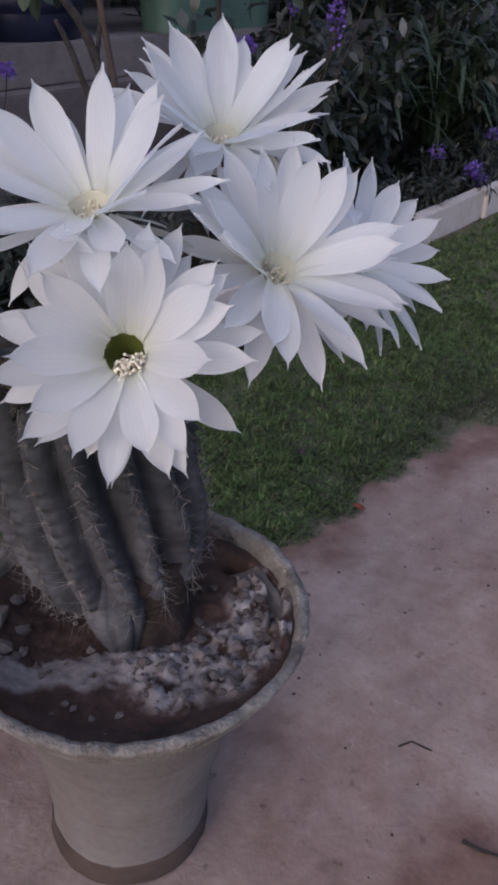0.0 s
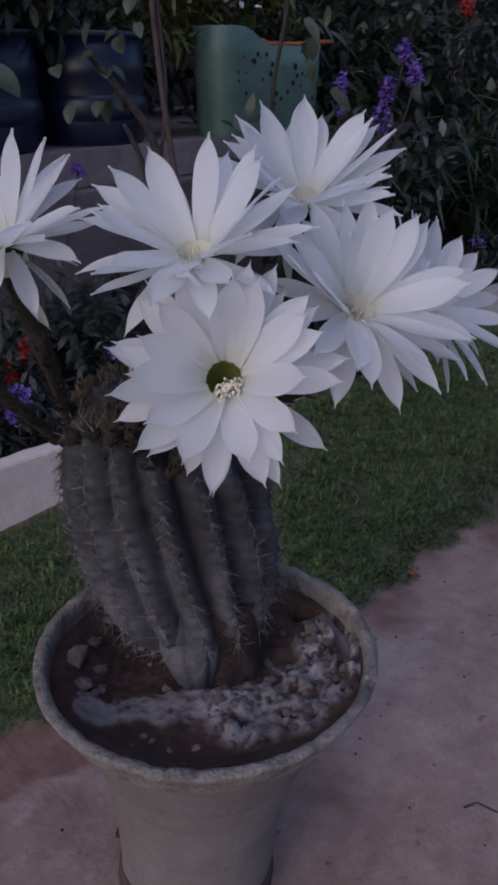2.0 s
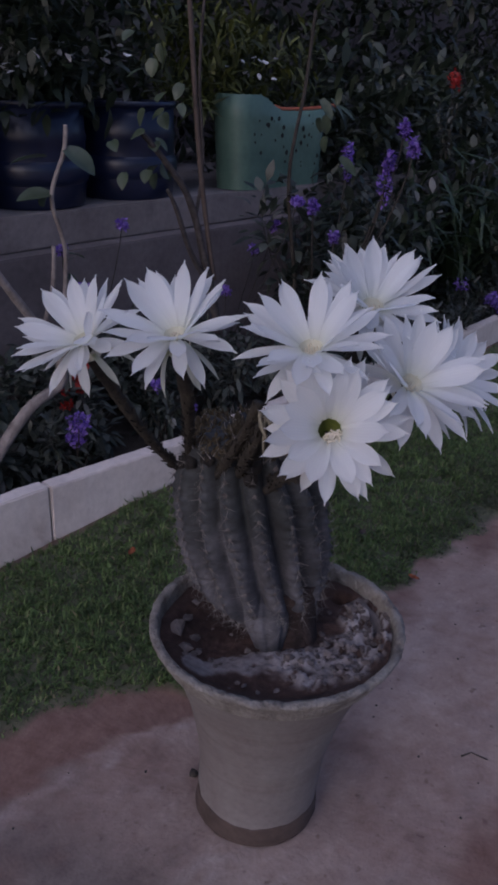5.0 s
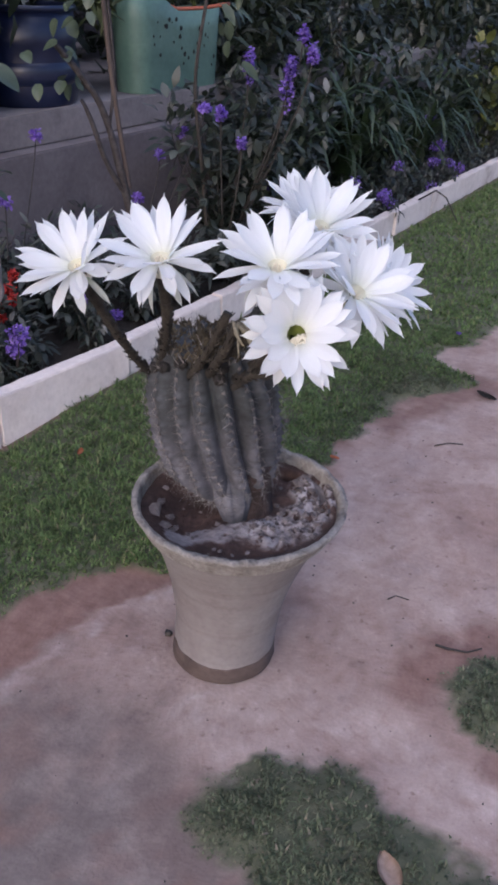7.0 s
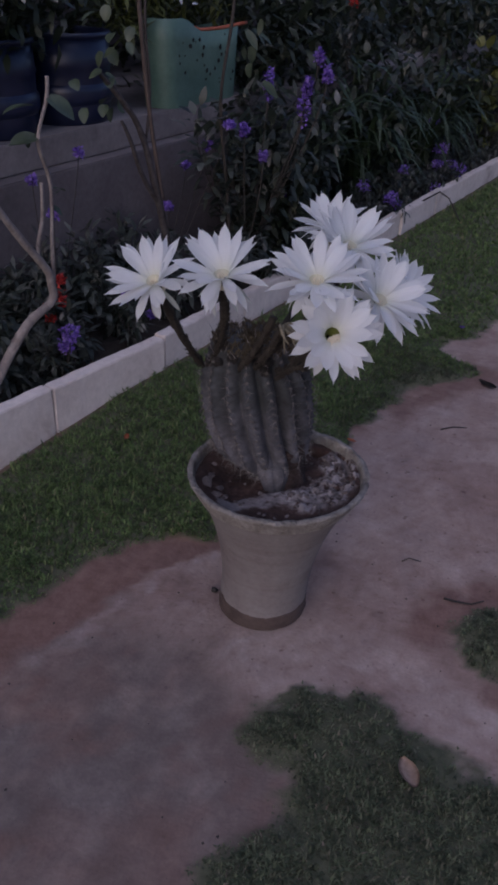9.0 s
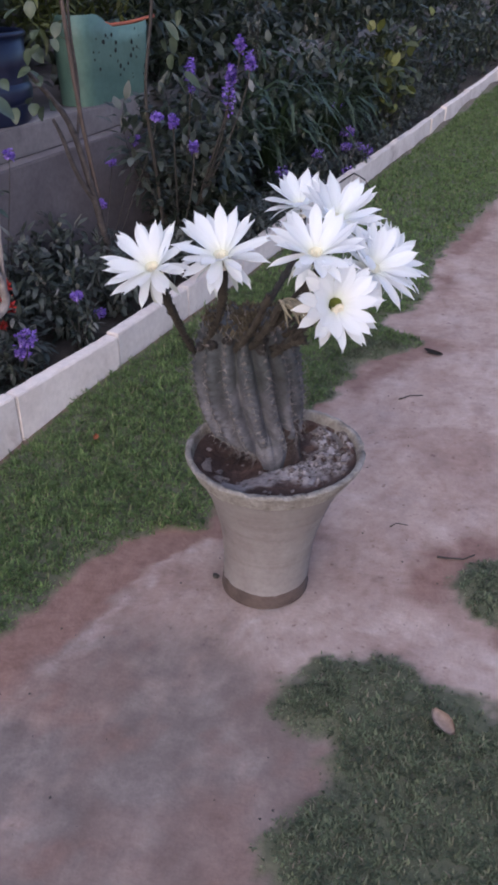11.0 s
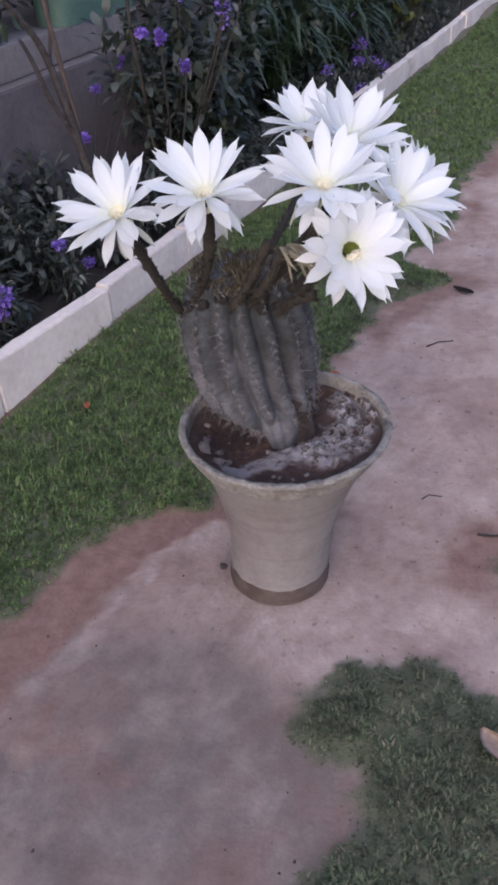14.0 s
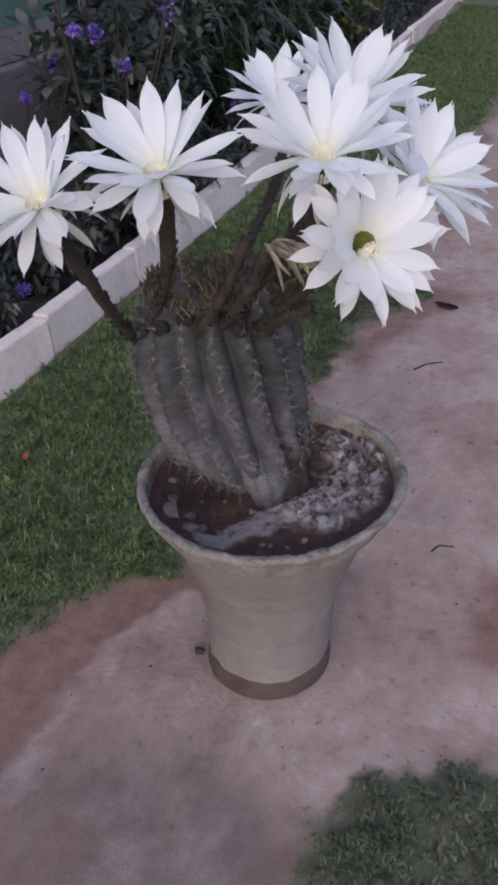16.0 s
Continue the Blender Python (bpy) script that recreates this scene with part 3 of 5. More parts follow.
def kerb_points():
    """Corners of the blocks along the kerb's line, each about 0.385 m from the last."""
    start, step = Vector((-0.6385, 0.300, 0)), 0.376
    out = [start]
    for way in (1, -1):
        p = start
        while (way > 0 and p.y < 8.4) or (way < 0 and p.y > -0.9):
            y = p.y + way * 0.36
            q = Vector((edge_at(KERB_LINE, y), y, 0))
            q = p + (q - p).normalized() * step
            out.append(q)
            p = q
    return sorted(out, key=lambda v: v.y)


corners = kerb_points()
for i, (a, b) in enumerate(zip(corners, corners[1:])):
    r = random.Random(i)
    bm = block_bm((b - a).length - 0.0035, 0.036, -0.05, 0.150 + r.uniform(-0.004, 0.006), 0.0025, i)
    way = b - a
    mid = (a + b) / 2 + Vector((-way.y, way.x, 0)).normalized() * (0.018 + r.uniform(-0.003, 0.003))
    m = Matrix.Translation(mid) @ pose(0, 0, 0, 0, r.uniform(-0.7, 0.7), math.degrees(math.atan2(way.y, way.x)) + r.uniform(-1.2, 1.2))
    bmesh.ops.transform(bm, matrix=m, verts=bm.verts)
    part("block", bm, KERB, kerb, "", False)

# ---- terrace with its stepped retaining wall ----
TERRACE = Vector((-0.905, 1.235, 0.0))
LIFT = 0.084


def terrace_point(u, v, z):
    """u metres along the wall's top edge from the tub's corner, v metres behind it."""
    return TERRACE + ALONG * u + BACK * v + Vector((0, 0, z + LIFT))


def slab(name, u0, u1, v0, v1, z0, z1, material, label):
    bm = bmesh.new()
    bmesh.ops.create_cube(bm, size=1.0)
    for v in bm.verts:
        v.co = Vector((u0 + (v.co.x + 0.5) * (u1 - u0), v0 + (v.co.y + 0.5) * (v1 - v0), z0 + (v.co.z + 0.5) * (z1 - z0)))
    bmesh.ops.subdivide_edges(bm, edges=[e for e in bm.edges if abs(e.verts[0].co.x - e.verts[1].co.x) > 0.3], cuts=40)
    bmesh.ops.bevel(bm, geom=[e for e in bm.edges if len(e.link_faces) == 2 and e.calc_face_angle(0) > 1], offset=0.004, segments=2, affect="EDGES")
    for v in bm.verts:
        p = v.co.copy()
        v.co = terrace_point(p.x, p.y + 0.006 * noise.noise(p * 6), p.z + 0.004 * noise.noise(p * 8 + Vector((3, 0, 0))))
    return tagged(part(name, bm, material, None, "", False), label, "wall", kind="structure")


slab("wall_terrace", -3.0, 8.6, -0.050, 2.4, -0.3, 0.415, PLASTER, "grey rendered retaining wall behind the garden bed")
slab("terrace_floor", -3.0, 8.6, 0.0, 2.4, 0.416, 0.495, STEP, "raised grey concrete step that the planters stand on")

# ---- the pot ----
pot = empty("flower_pot", (0, 0, 0.0), "weathered grey cement flower pot with a chipped flaring rim", "flower pot")
LEAN = (0.0150, 0.0060, 0.31)
IN_POT = Matrix.Translation((0.0215, 0.002, 0)) @ Matrix.Diagonal((0.945, 0.945, 0.930, 1))


def settle(bm):
    """The pot stands a little askew, its rim further back than its foot."""
    for v in bm.verts:
        k = v.co.z / LEAN[2]
        v.co.x = v.co.x * (0.953 + 0.017 * k) + 0.0076 + LEAN[0] * k
        v.co.y = v.co.y * (0.953 + 0.017 * k) - 0.0036 + LEAN[1] * k
        v.co.z *= 0.935
    return bm


part("body", settle(lathe_bm([(0.0800, 0.030), (0.0802, 0.05), (0.0818, 0.085), (0.0858, 0.12), (0.0920, 0.155), (0.1005, 0.19), (0.1110, 0.222), (0.1225, 0.25), (0.1340, 0.272), (0.1385, 0.281),
                       (0.1390, 0.286), (0.1370, 0.290), (0.132, 0.284), (0.118, 0.258), (0.100, 0.225), (0.05, 0.205), (0.0, 0.205)], 72, 0.0022, 5)), POT, pot)
part("foot", settle(lathe_bm([(0.0, 0.002), (0.0800, 0.002), (0.0828, 0.005), (0.0830, 0.010), (0.0812, 0.014), (0.0808, 0.024), (0.0812, 0.033), (0.0790, 0.036), (0.05, 0.034)], 96, 0.0016, 9, 4.0)), POT_FOOT, pot, "dark damp-stained foot")


def pot_rim():
    bm = lathe_bm([(0.1300, 0.2680), (0.1385, 0.2745), (0.1430, 0.2830), (0.1475, 0.2925), (0.1515, 0.3000), (0.1550, 0.3060), (0.1552, 0.3095), (0.1530, 0.3112), (0.1490, 0.3117), (0.1452, 0.3106), (0.1432, 0.3060), (0.1420, 0.2950), (0.139, 0.283), (0.128, 0.262)], 260, 0.0014, 9, 2.0)
    bmesh.ops.subdivide_edges(bm, edges=[e for e in bm.edges if abs(e.verts[0].co.z - e.verts[1].co.z) > 0.0025], cuts=1)
    crack = math.atan2(0.038, 0.156)
    for v in bm.verts:
        a = math.atan2(v.co.y, v.co.x)
        chip = 0.0035 * max(0.0, noise.noise(Vector((math.cos(a) * 9, math.sin(a) * 9, 4.4)))) + 0.0015 * max(0.0, noise.noise(Vector((v.co.x * 160, v.co.y * 160, v.co.z * 160)))) + 0.0018 * max(0.0, noise.noise(Vector((math.cos(a) * 34, math.sin(a) * 34, v.co.z * 90))))
        if v.co.z > 0.276:
            q = v.co * 110
            rough = 0.0005 * noise.noise(q) + 0.0006 * noise.noise(q * 2.6)
            v.co += Vector((math.cos(a), math.sin(a), 0.7)) * rough
        chip = min(chip, 0.0055) * soft_step(v.co.z, 0.296, 0.308)
        if v.co.z > 0.295:
            v.co.z -= chip
            v.co.x *= 1 - 0.35 * chip
            v.co.y *= 1 - 0.35 * chip
        if abs(a - crack) < 0.03 and v.co.z > 0.304:
            v.co.z -= 0.006
    return settle(bm)


part("rim", pot_rim(), POT_RIM, pot, "chipped pale rim with a crack")


def off_line(points, x, y):
    """The distance from a place to a bent line."""
    return min((Vector((x, y)) - Vector(a).lerp(Vector(b), min(1.0, max(0.0, (Vector((x, y)) - Vector(a)).dot(Vector(b) - Vector(a)) / (Vector(b) - Vector(a)).length_squared)))).length for a, b in zip(points, points[1:]))


PLATE = ((-0.050, -0.098), (-0.012, -0.066), (0.030, -0.036), (0.070, -0.012))
CRUMBS = ((0.062, -0.034), (0.096, 0.012), (0.112, 0.062), (0.086, 0.092))
CREVICE = ((0.030, 0.118), (0.060, 0.120), (0.088, 0.106), (0.106, 0.078), (0.112, 0.064))


def crumbly(x, y):
    return 1 - soft_step(off_line(CRUMBS, x, y) + 0.014 * fbm(x, y, 30, 4.0), 0.024, 0.048)


def crust_at(x, y):
    """Where pale crust lies on the soil: a flat plate, and broken crumbs between dark gaps."""
    plate = 1 - soft_step(off_line(PLATE, x, y) + 0.010 * fbm(x, y, 34, 6.0) + 0.005 * fbm(x, y, 95, 9.0), 0.014, 0.022)
    broken = crumbly(x, y) * soft_step(fbm(x, y, 38, 14.0) + 0.6 * fbm(x, y, 110, 17.0), -0.22, 0.10)
    return max(0.85 * plate * soft_step(fbm(x, y, 60, 3.0), -0.9, -0.3), broken)


def soil_height(x, y):
    r = math.hypot(x, y)
    z = 0.2830 + 0.004 * noise.noise(Vector((x * 22, y * 22, 1.0))) + 0.0022 * noise.noise(Vector((x * 90, y * 90, 5.0)))
    c = crumbly(x, y)
    z += c * (0.004 + 0.011 * noise.noise(Vector((x * 60, y * 60, 8.0))) + 0.007 * abs(noise.noise(Vector((x * 140, y * 140, 2.0)))))
    z += 0.0030 * crust_at(x, y)
    z -= 0.010 * soft_step(-x, 0.0, 0.05) * soft_step(r, 0.02, 0.06) * (1 - soft_step(r, 0.09, 0.125))
    z -= 0.030 * (1 - soft_step(off_line(CREVICE, x, y), 0.003, 0.008))
    return z + 0.011 * soft_step(r, 0.112, 0.136)


def pot_soil():
    bm = bmesh.new()
    rings = [[bm.verts.new((0, 0, soil_height(0, 0)))]]
    for j in range(1, 91):
        r = 0.1450 * j / 90
        n = 220
        rings.append([bm.verts.new((r * math.cos(2 * math.pi * k / n), r * math.sin(2 * math.pi * k / n), soil_height(r * math.cos(2 * math.pi * k / n), r * math.sin(2 * math.pi * k / n)))) for k in range(n)])
    for k in range(220):
        bm.faces.new((rings[0][0], rings[1][k], rings[1][(k + 1) % 220]))
    for a, b in zip(rings[1:], rings[2:]):
        for k in range(220):
            bm.faces.new((a[k], b[k], b[(k + 1) % 220], a[(k + 1) % 220]))
    return bm


soil = tagged(part("potting_soil", pot_soil(), SOIL), "dry brown soil with a pale salty crust in the pot", "soil", kind="stuff")
crust = []
for v in soil.data.vertices:
    x, y = v.co.x, v.co.y
    crust.append(crust_at(x, y))
soil.data.transform(IN_POT)
soil.data.attributes.new("crust", "FLOAT", "POINT").data.foreach_set("value", np.array(crust, np.float32))


def lump_verts(centre, size, r):
    """A small faceted clod."""
    bm = bmesh.new()
    bmesh.ops.create_icosphere(bm, subdivisions=1, radius=1.0)
    k = r.random() * 100
    out = []
    for v in bm.verts:
        d = v.co * (0.7 + 0.5 * noise.noise(v.co * 1.3 + Vector((k, 0, 0))))
        out.append(Vector(centre) + Vector((d.x * size, d.y * size * r.uniform(0.8, 1.2), d.z * size * 0.6)))
    faces = [[v.index for v in f.verts] for f in bm.faces]
    bm.free()
    return out, faces


def clods():
    r = random.Random(12)
    verts, faces = [], []
    for i in range(230):
        a, q = r.uniform(0, 6.28), 0.128 * math.sqrt(r.random())
        x, y = q * math.cos(a), q * math.sin(a)
        while i < 190 and crumbly(x, y) < 0.4:
            x, y = r.uniform(0.02, 0.13), r.uniform(-0.06, 0.12)
        v, f = lump_verts((x, y, soil_height(x, y) + 0.001), r.choice((0.002, 0.003, 0.004, 0.0055, 0.008)), r)
        faces += [[j + len(verts) for j in face] for face in f]
        verts += v
    me = raw_mesh("soil_clods", [tuple(IN_POT @ v) for v in verts], faces, STONE, False)
    tagged(new("soil_clods", me), "small pale clods and stones scattered on the pot's soil", "stones", kind="stuff")


clods()
for x, y, s in ((-0.108, -0.060, 0.017), (-0.088, -0.050, 0.012), (-0.080, -0.082, 0.013), (-0.046, -0.077, 0.007), (-0.072, -0.094, 0.006), (-0.114, -0.030, 0.010), (0.086, 0.084, 0.010), (0.050, -0.004, 0.008), (0.060, 0.098, 0.011)):
    r = random.Random(int(x * 1000) + 7)
    v, f = lump_verts((x, y, soil_height(x, y) + s * 0.25), s, r)
    tagged(new("stone", raw_mesh("stone", [tuple(IN_POT @ p) for p in v], f, STONE, False)), "pale broken stone lying on the pot's soil", "stone", "stones in the pot")

r = random.Random(41)
v, f_ = lump_verts((-0.083, -0.017, 0.006), 0.010, r)
tagged(new("clod", raw_mesh("clod", [tuple(p) for p in v], f_, DARK_BARK, True)), "small dark clod of earth lying beside the pot", "clod")


def crumbs():
    """Fine dark grit strewn over the path."""
    r = random.Random(43)
    verts, faces = [], []
    while len(verts) < 160 * 12:
        x, y = r.uniform(-0.45, 0.75), r.uniform(-0.6, 1.2)
        if lawn_at(x, y) > -0.01 or bed_at(x, y) > -0.05 or math.hypot(x, y) < 0.1:
            continue
        v, f_ = lump_verts((x, y, ground_height(x, y) + 0.0005), r.choice((0.001, 0.0014, 0.002, 0.003)), r)
        faces += [[j + len(verts) for j in face] for face in f_]
        verts += v
    tagged(new("grit", raw_mesh("grit", [tuple(p) for p in verts], faces, DARK_BARK, True)), "fine dark grit strewn over the worn path", "grit", kind="stuff")


crumbs()

# ---- the cactus ----
cactus = empty("cactus", (-0.0217, -0.0069, 0.2504), "grey-green ribbed columnar cactus with large open white flowers", "cactus")


def stem_centre(stem, s):
    """The middle of a stem's section at s, from 0 at the soil to 1 at its crown."""
    base, bow, top = stem["line"]
    return Vector(base) * (1 - s) ** 2 + Vector(bow) * (2 * s * (1 - s)) + Vector(top) * s * s


def stem_radius(stem, s):
    foot = soft_step(s, 0.02, 0.34)
    grow = stem["r0"] + (stem["r1"] - stem["r0"]) * foot + stem["swell"] * soft_step(s, 0.15, 0.75)
    crown = math.sqrt(max(0.0, 1 - max(0.0, (s - 0.955) / 0.045) ** 2))
    return grow * (1 - 0.26 * soft_step(s, 0.74, 1.0)) * (0.35 + 0.65 * crown)


def stem_point(stem, a, s):
    ribs = stem["ribs"]
    twist = stem["twist"] * s
    turn = ribs * (a - twist) / 2 + stem["phase"] + 0.35 * noise.noise(Vector((math.cos(a) * 2.5, math.sin(a) * 2.5, s * 2.2)))
    wave = abs(math.sin(turn))
    bumps = 0.013 * math.cos((s * stem["rows"] - 0.5) * 2 * math.pi) * soft_step(wave, 0.45, 1.0)
    r = stem_radius(stem, s) * (0.74 + 0.25 * wave ** 0.75 + bumps * wave)
    r *= 1 + 0.010 * noise.noise(Vector((math.cos(a) * 22, math.sin(a) * 22, s * 40))) + 0.08 * noise.noise(Vector((math.cos(a) * 2, math.sin(a) * 2, s * 4 + stem["phase"])))
    c = stem_centre(stem, s)
    rib = math.floor(turn / math.pi)
    worn = soft_step(s, 0.72, 1.0)
    z = worn * (0.008 * noise.noise(Vector((rib * 3.7, 2.0, 9.0))) * wave + 0.008 * noise.noise(Vector((math.cos(a) * 6, math.sin(a) * 6, s * 7))))
    z -= 0.010 * max(0.0, (s - 0.97) / 0.03) ** 2
    return c + Vector((r * math.cos(a), r * math.sin(a), z))


def stem_bm(stem):
    bm = bmesh.new()
    n, rows = stem["ribs"] * 12, 192
    rings = [[bm.verts.new(stem_point(stem, 2 * math.pi * k / n, j / rows)) for k in range(n)] for j in range(rows + 1)]
    for a, b in zip(rings, rings[1:]):
        for k in range(n):
            bm.faces.new((a[k], a[(k + 1) % n], b[(k + 1) % n], b[k]))
    bm.faces.new(rings[-1])
    return bm


STEMS = [dict(line=((0.0134, 0.0152, 0.2451), (-0.0466, 0.0501, 0.3461), (-0.0283, 0.0034, 0.5227)), r0=0.012, r1=0.080, swell=0.010, ribs=16, rows=24, twist=-0.35, phase=0.4)]
stem = part("stem", stem_bm(STEMS[0]), CACTUS, cactus)


def age(mesh):
    """Old skin low down on the stem, in uneven patches that run up the ribs."""
    out = []
    for v in mesh.vertices:
        low = 1 - soft_step(v.co.z + 0.05 * fbm(v.co.x, v.co.y, 30, 7.0) + 0.03 * noise.noise(v.co * 26), 0.36, 0.47)
        out.append(0.08 + 0.47 * low)
    mesh.attributes.new("age", "FLOAT", "POINT").data.foreach_set("value", np.array(out, np.float32))


def rib_foot():
    """The front ribs run together into one grooved wedge that reaches the soil."""
    line = bezier((0.002, 0.004, 0.350), (0.013, -0.014, 0.326), (0.022, -0.026, 0.296), (0.024, -0.014, 0.250), 26)
    bm = bmesh.new()
    rings = []
    for i, p in enumerate(line):
        t = i / 25
        wide = 0.013 + 0.012 * soft_step(t, 0.0, 0.45) - 0.011 * soft_step(t, 0.55, 1.0)
        ring = []
        for k in range(48):
            a = 2 * math.pi * k / 48
            groove = 1 - 0.34 * (1 - abs(math.sin(3.5 * a + 0.5))) ** 2 * (1 - 0.5 * t)
            ring.append(bm.verts.new(p + Vector((math.cos(a) * 1.12, math.sin(a) * 0.92, 0)) * (wide * groove * (1 + 0.05 * noise.noise(Vector((a, t * 9, 3.0)))))))
        rings.append(ring)
    for a, b in zip(rings, rings[1:]):
        for k in range(48):
            bm.faces.new((a[k], b[k], b[(k + 1) % 48], a[(k + 1) % 48]))
    bm.faces.new(rings[-1])
    return bm


foot = part("rib_foot", rib_foot(), CACTUS, cactus, "grey corky ribs running together into the soil")
age(stem.data)
age(foot.data)
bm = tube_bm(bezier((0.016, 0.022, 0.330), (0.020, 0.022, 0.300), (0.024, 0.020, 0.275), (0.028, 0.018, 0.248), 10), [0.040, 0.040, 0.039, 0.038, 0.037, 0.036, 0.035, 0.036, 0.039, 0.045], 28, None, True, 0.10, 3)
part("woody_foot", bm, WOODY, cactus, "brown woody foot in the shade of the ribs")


def on_stem(stem, place):
    """The place on a stem's skin that lies nearest to a given place, and the way out of it."""
    place = Vector(place)
    _, a, t = min(((stem_point(stem, math.radians(a), t / 100) - place).length, math.radians(a), t / 100) for a in range(0, 360, 4) for t in range(50, 100, 2))
    p = stem_point(stem, a, t)
    return p, (p - stem_centre(stem, t)).normalized()


for k, place in enumerate(((-0.042, -0.060, 0.500), (0.006, -0.065, 0.488), (-0.068, -0.060, 0.490), (0.036, -0.055, 0.508), (-0.111, -0.040, 0.479))):
    p, out = on_stem(STEMS[0], place)
    bm = tube_bm([p - out * 0.008, p + out * 0.0010, p + out * 0.0014, p - out * 0.004], [0.0085, 0.0078, 0.0058, 0.0040], 14, None, True, 0.08, k)
    part("scar", bm, HOLLOW, cactus, "dark round scar of a fallen flower")


def random_lean(r):
    """A way that points roughly upwards."""
    return Vector((r.uniform(-0.9, 0.9), r.uniform(-0.9, 0.9), 1.0)).normalized()


def spines_and_wool():
    r = random.Random(9)
    needles, discs_v, discs_f = [], [], []
    for stem in STEMS:
        for rib in range(stem["ribs"]):
            for row in range(stem["rows"]):
                s = (row + 0.5) / stem["rows"]
                if s > 1.0:
                    continue
                a = (2 * math.pi * (rib + 0.5) - 2 * stem["phase"]) / stem["ribs"] + stem["twist"] * s
                p = stem_point(stem, a, s)
                out = (p - stem_centre(stem, s))
                out.z = 0
                out.normalize()
                inside = any(o is not stem and (p - stem_centre(o, min(max((p.z - o["line"][0][2]) / (o["line"][2][2] - o["line"][0][2]), 0), 1))).to_2d().length < 0.85 * stem_radius(o, s) for o in STEMS)
                if inside:
                    continue
                side = Vector((-out.y, out.x, 0))
                up = Vector((0, 0, 1))
                base = len(discs_v)
                w = r.uniform(0.0017, 0.0028) * (1 + 0.5 * soft_step(s, 0.8, 1.0))
                for k in range(6):
                    b = k * math.pi / 3
                    discs_v.append(tuple(p + side * (w * math.cos(b)) + up * (w * math.sin(b)) + out * 0.0004))
                discs_v.append(tuple(p + out * 0.002))
                discs_f += [(base + k, base + (k + 1) % 6, base + 6) for k in range(6)]
                low = 1.0 + 1.5 * (1 - s) ** 1.5
                for k in range(r.randint(6, 9)):
                    b = r.uniform(0, 2 * math.pi)
                    d = (out * r.uniform(0.25, 1.0) + side * math.cos(b) + up * (math.sin(b) - 0.1)).normalized()
                    length = r.uniform(0.005, 0.012) * low
                    x = d.orthogonal().normalized() * 0.00027
                    q = p + out * 0.001
                    needles.append((tuple(q - x), tuple(q + x), tuple(q + d * length + x * 0.15), tuple(q + d * length - x * 0.15)))
                    x = d.cross(x).normalized() * 0.00027
                    needles.append((tuple(q - x), tuple(q + x), tuple(q + d * length + x * 0.15), tuple(q + d * length - x * 0.15)))
    crown = stem_centre(STEMS[0], 1.0)
    tufts = []
    for k in range(2200):
        b, t = r.uniform(0, 2 * math.pi), r.choice((1.0, r.uniform(0.955, 1.0)))
        p = stem_point(STEMS[0], b, t)
        if t == 1.0:
            p = p.lerp(Vector((crown.x, crown.y, p.z)), 1 - math.sqrt(r.random()))
        d = random_lean(r)
        x = d.orthogonal().normalized() * r.uniform(0.0006, 0.0018)
        n = r.uniform(0.004, 0.010)
        tufts.append((tuple(p - x), tuple(p + x), tuple(p + d * n + x * 0.4), tuple(p + d * n - x * 0.4)))
    tagged(adopt(new("crown_wool", quads_mesh("crown_wool", np.array(tufts), CROWN)), cactus), "brown woolly crown", kind="stuff")
    for k in range(140):
        b, q = r.uniform(0, 2 * math.pi), 0.072 * math.sqrt(r.random())
        p = crown + Vector((q * math.cos(b), q * math.sin(b), -0.012 + r.uniform(-0.006, 0.006)))
        d = random_lean(r)
        x = d.orthogonal().normalized() * 0.0005
        needles.append((tuple(p - x), tuple(p + x), tuple(p + d * 0.016 + x * 0.15), tuple(p + d * 0.016 - x * 0.15)))
    tagged(adopt(new("spine_coat", quads_mesh("spine_coat", np.array(needles), SPINE)), cactus), "pale brown spines", kind="stuff")
    tagged(adopt(new("areole_wool", raw_mesh("areole_wool", discs_v, discs_f, WOOL, True)), cactus), "woolly brown tufts along the ribs", kind="stuff")


spines_and_wool()

# ---- the flowers ----


def petal_mesh(name, length, width, cup, curl, material, bow=0.0):
    """A petal along y from its base at the origin, widest past its middle, cupped, with a short point and a slight sideways bow."""
    bm = bmesh.new()
    uv = bm.loops.layers.uv.new("UVMap")
    across, along = 6, 18
    grid = []
    for j in range(along + 1):
        v = j / along
        if v < 0.60:
            w = width * (0.50 + 0.50 * math.sin(math.pi * v / 1.20))
        else:
            w = width * max(0.9 * (1 - v), 1 - min(1.0, (v - 0.60) / 0.36) ** 2.3, 0.012)
        row = []
        for i in range(across + 1):
            u = 2 * i / across - 1
            x = u * w / 2 + bow * length * v * v
            z = cup * width * (u * u) * (1 - 0.4 * v) - curl * length * v ** 2.2 + 0.018 * width * math.sin(7 * u + 9 * v)
            row.append((bm.verts.new((x, length * v * (1 - 0.1 * abs(curl) * v), z)), (i / across, v)))
        grid.append(row)
    for j in range(along):
        for i in range(across):
            q = (grid[j][i], grid[j][i + 1], grid[j + 1][i + 1], grid[j + 1][i])
            f = bm.faces.new([c[0] for c in q])
            for loop, c in zip(f.loops, q):
                loop[uv].uv = c[1]
    me = bpy.data.meshes.new(name)
    bm.to_mesh(me)
    bm.free()
    me.shade_smooth()
    me.materials.append(material)
    return me


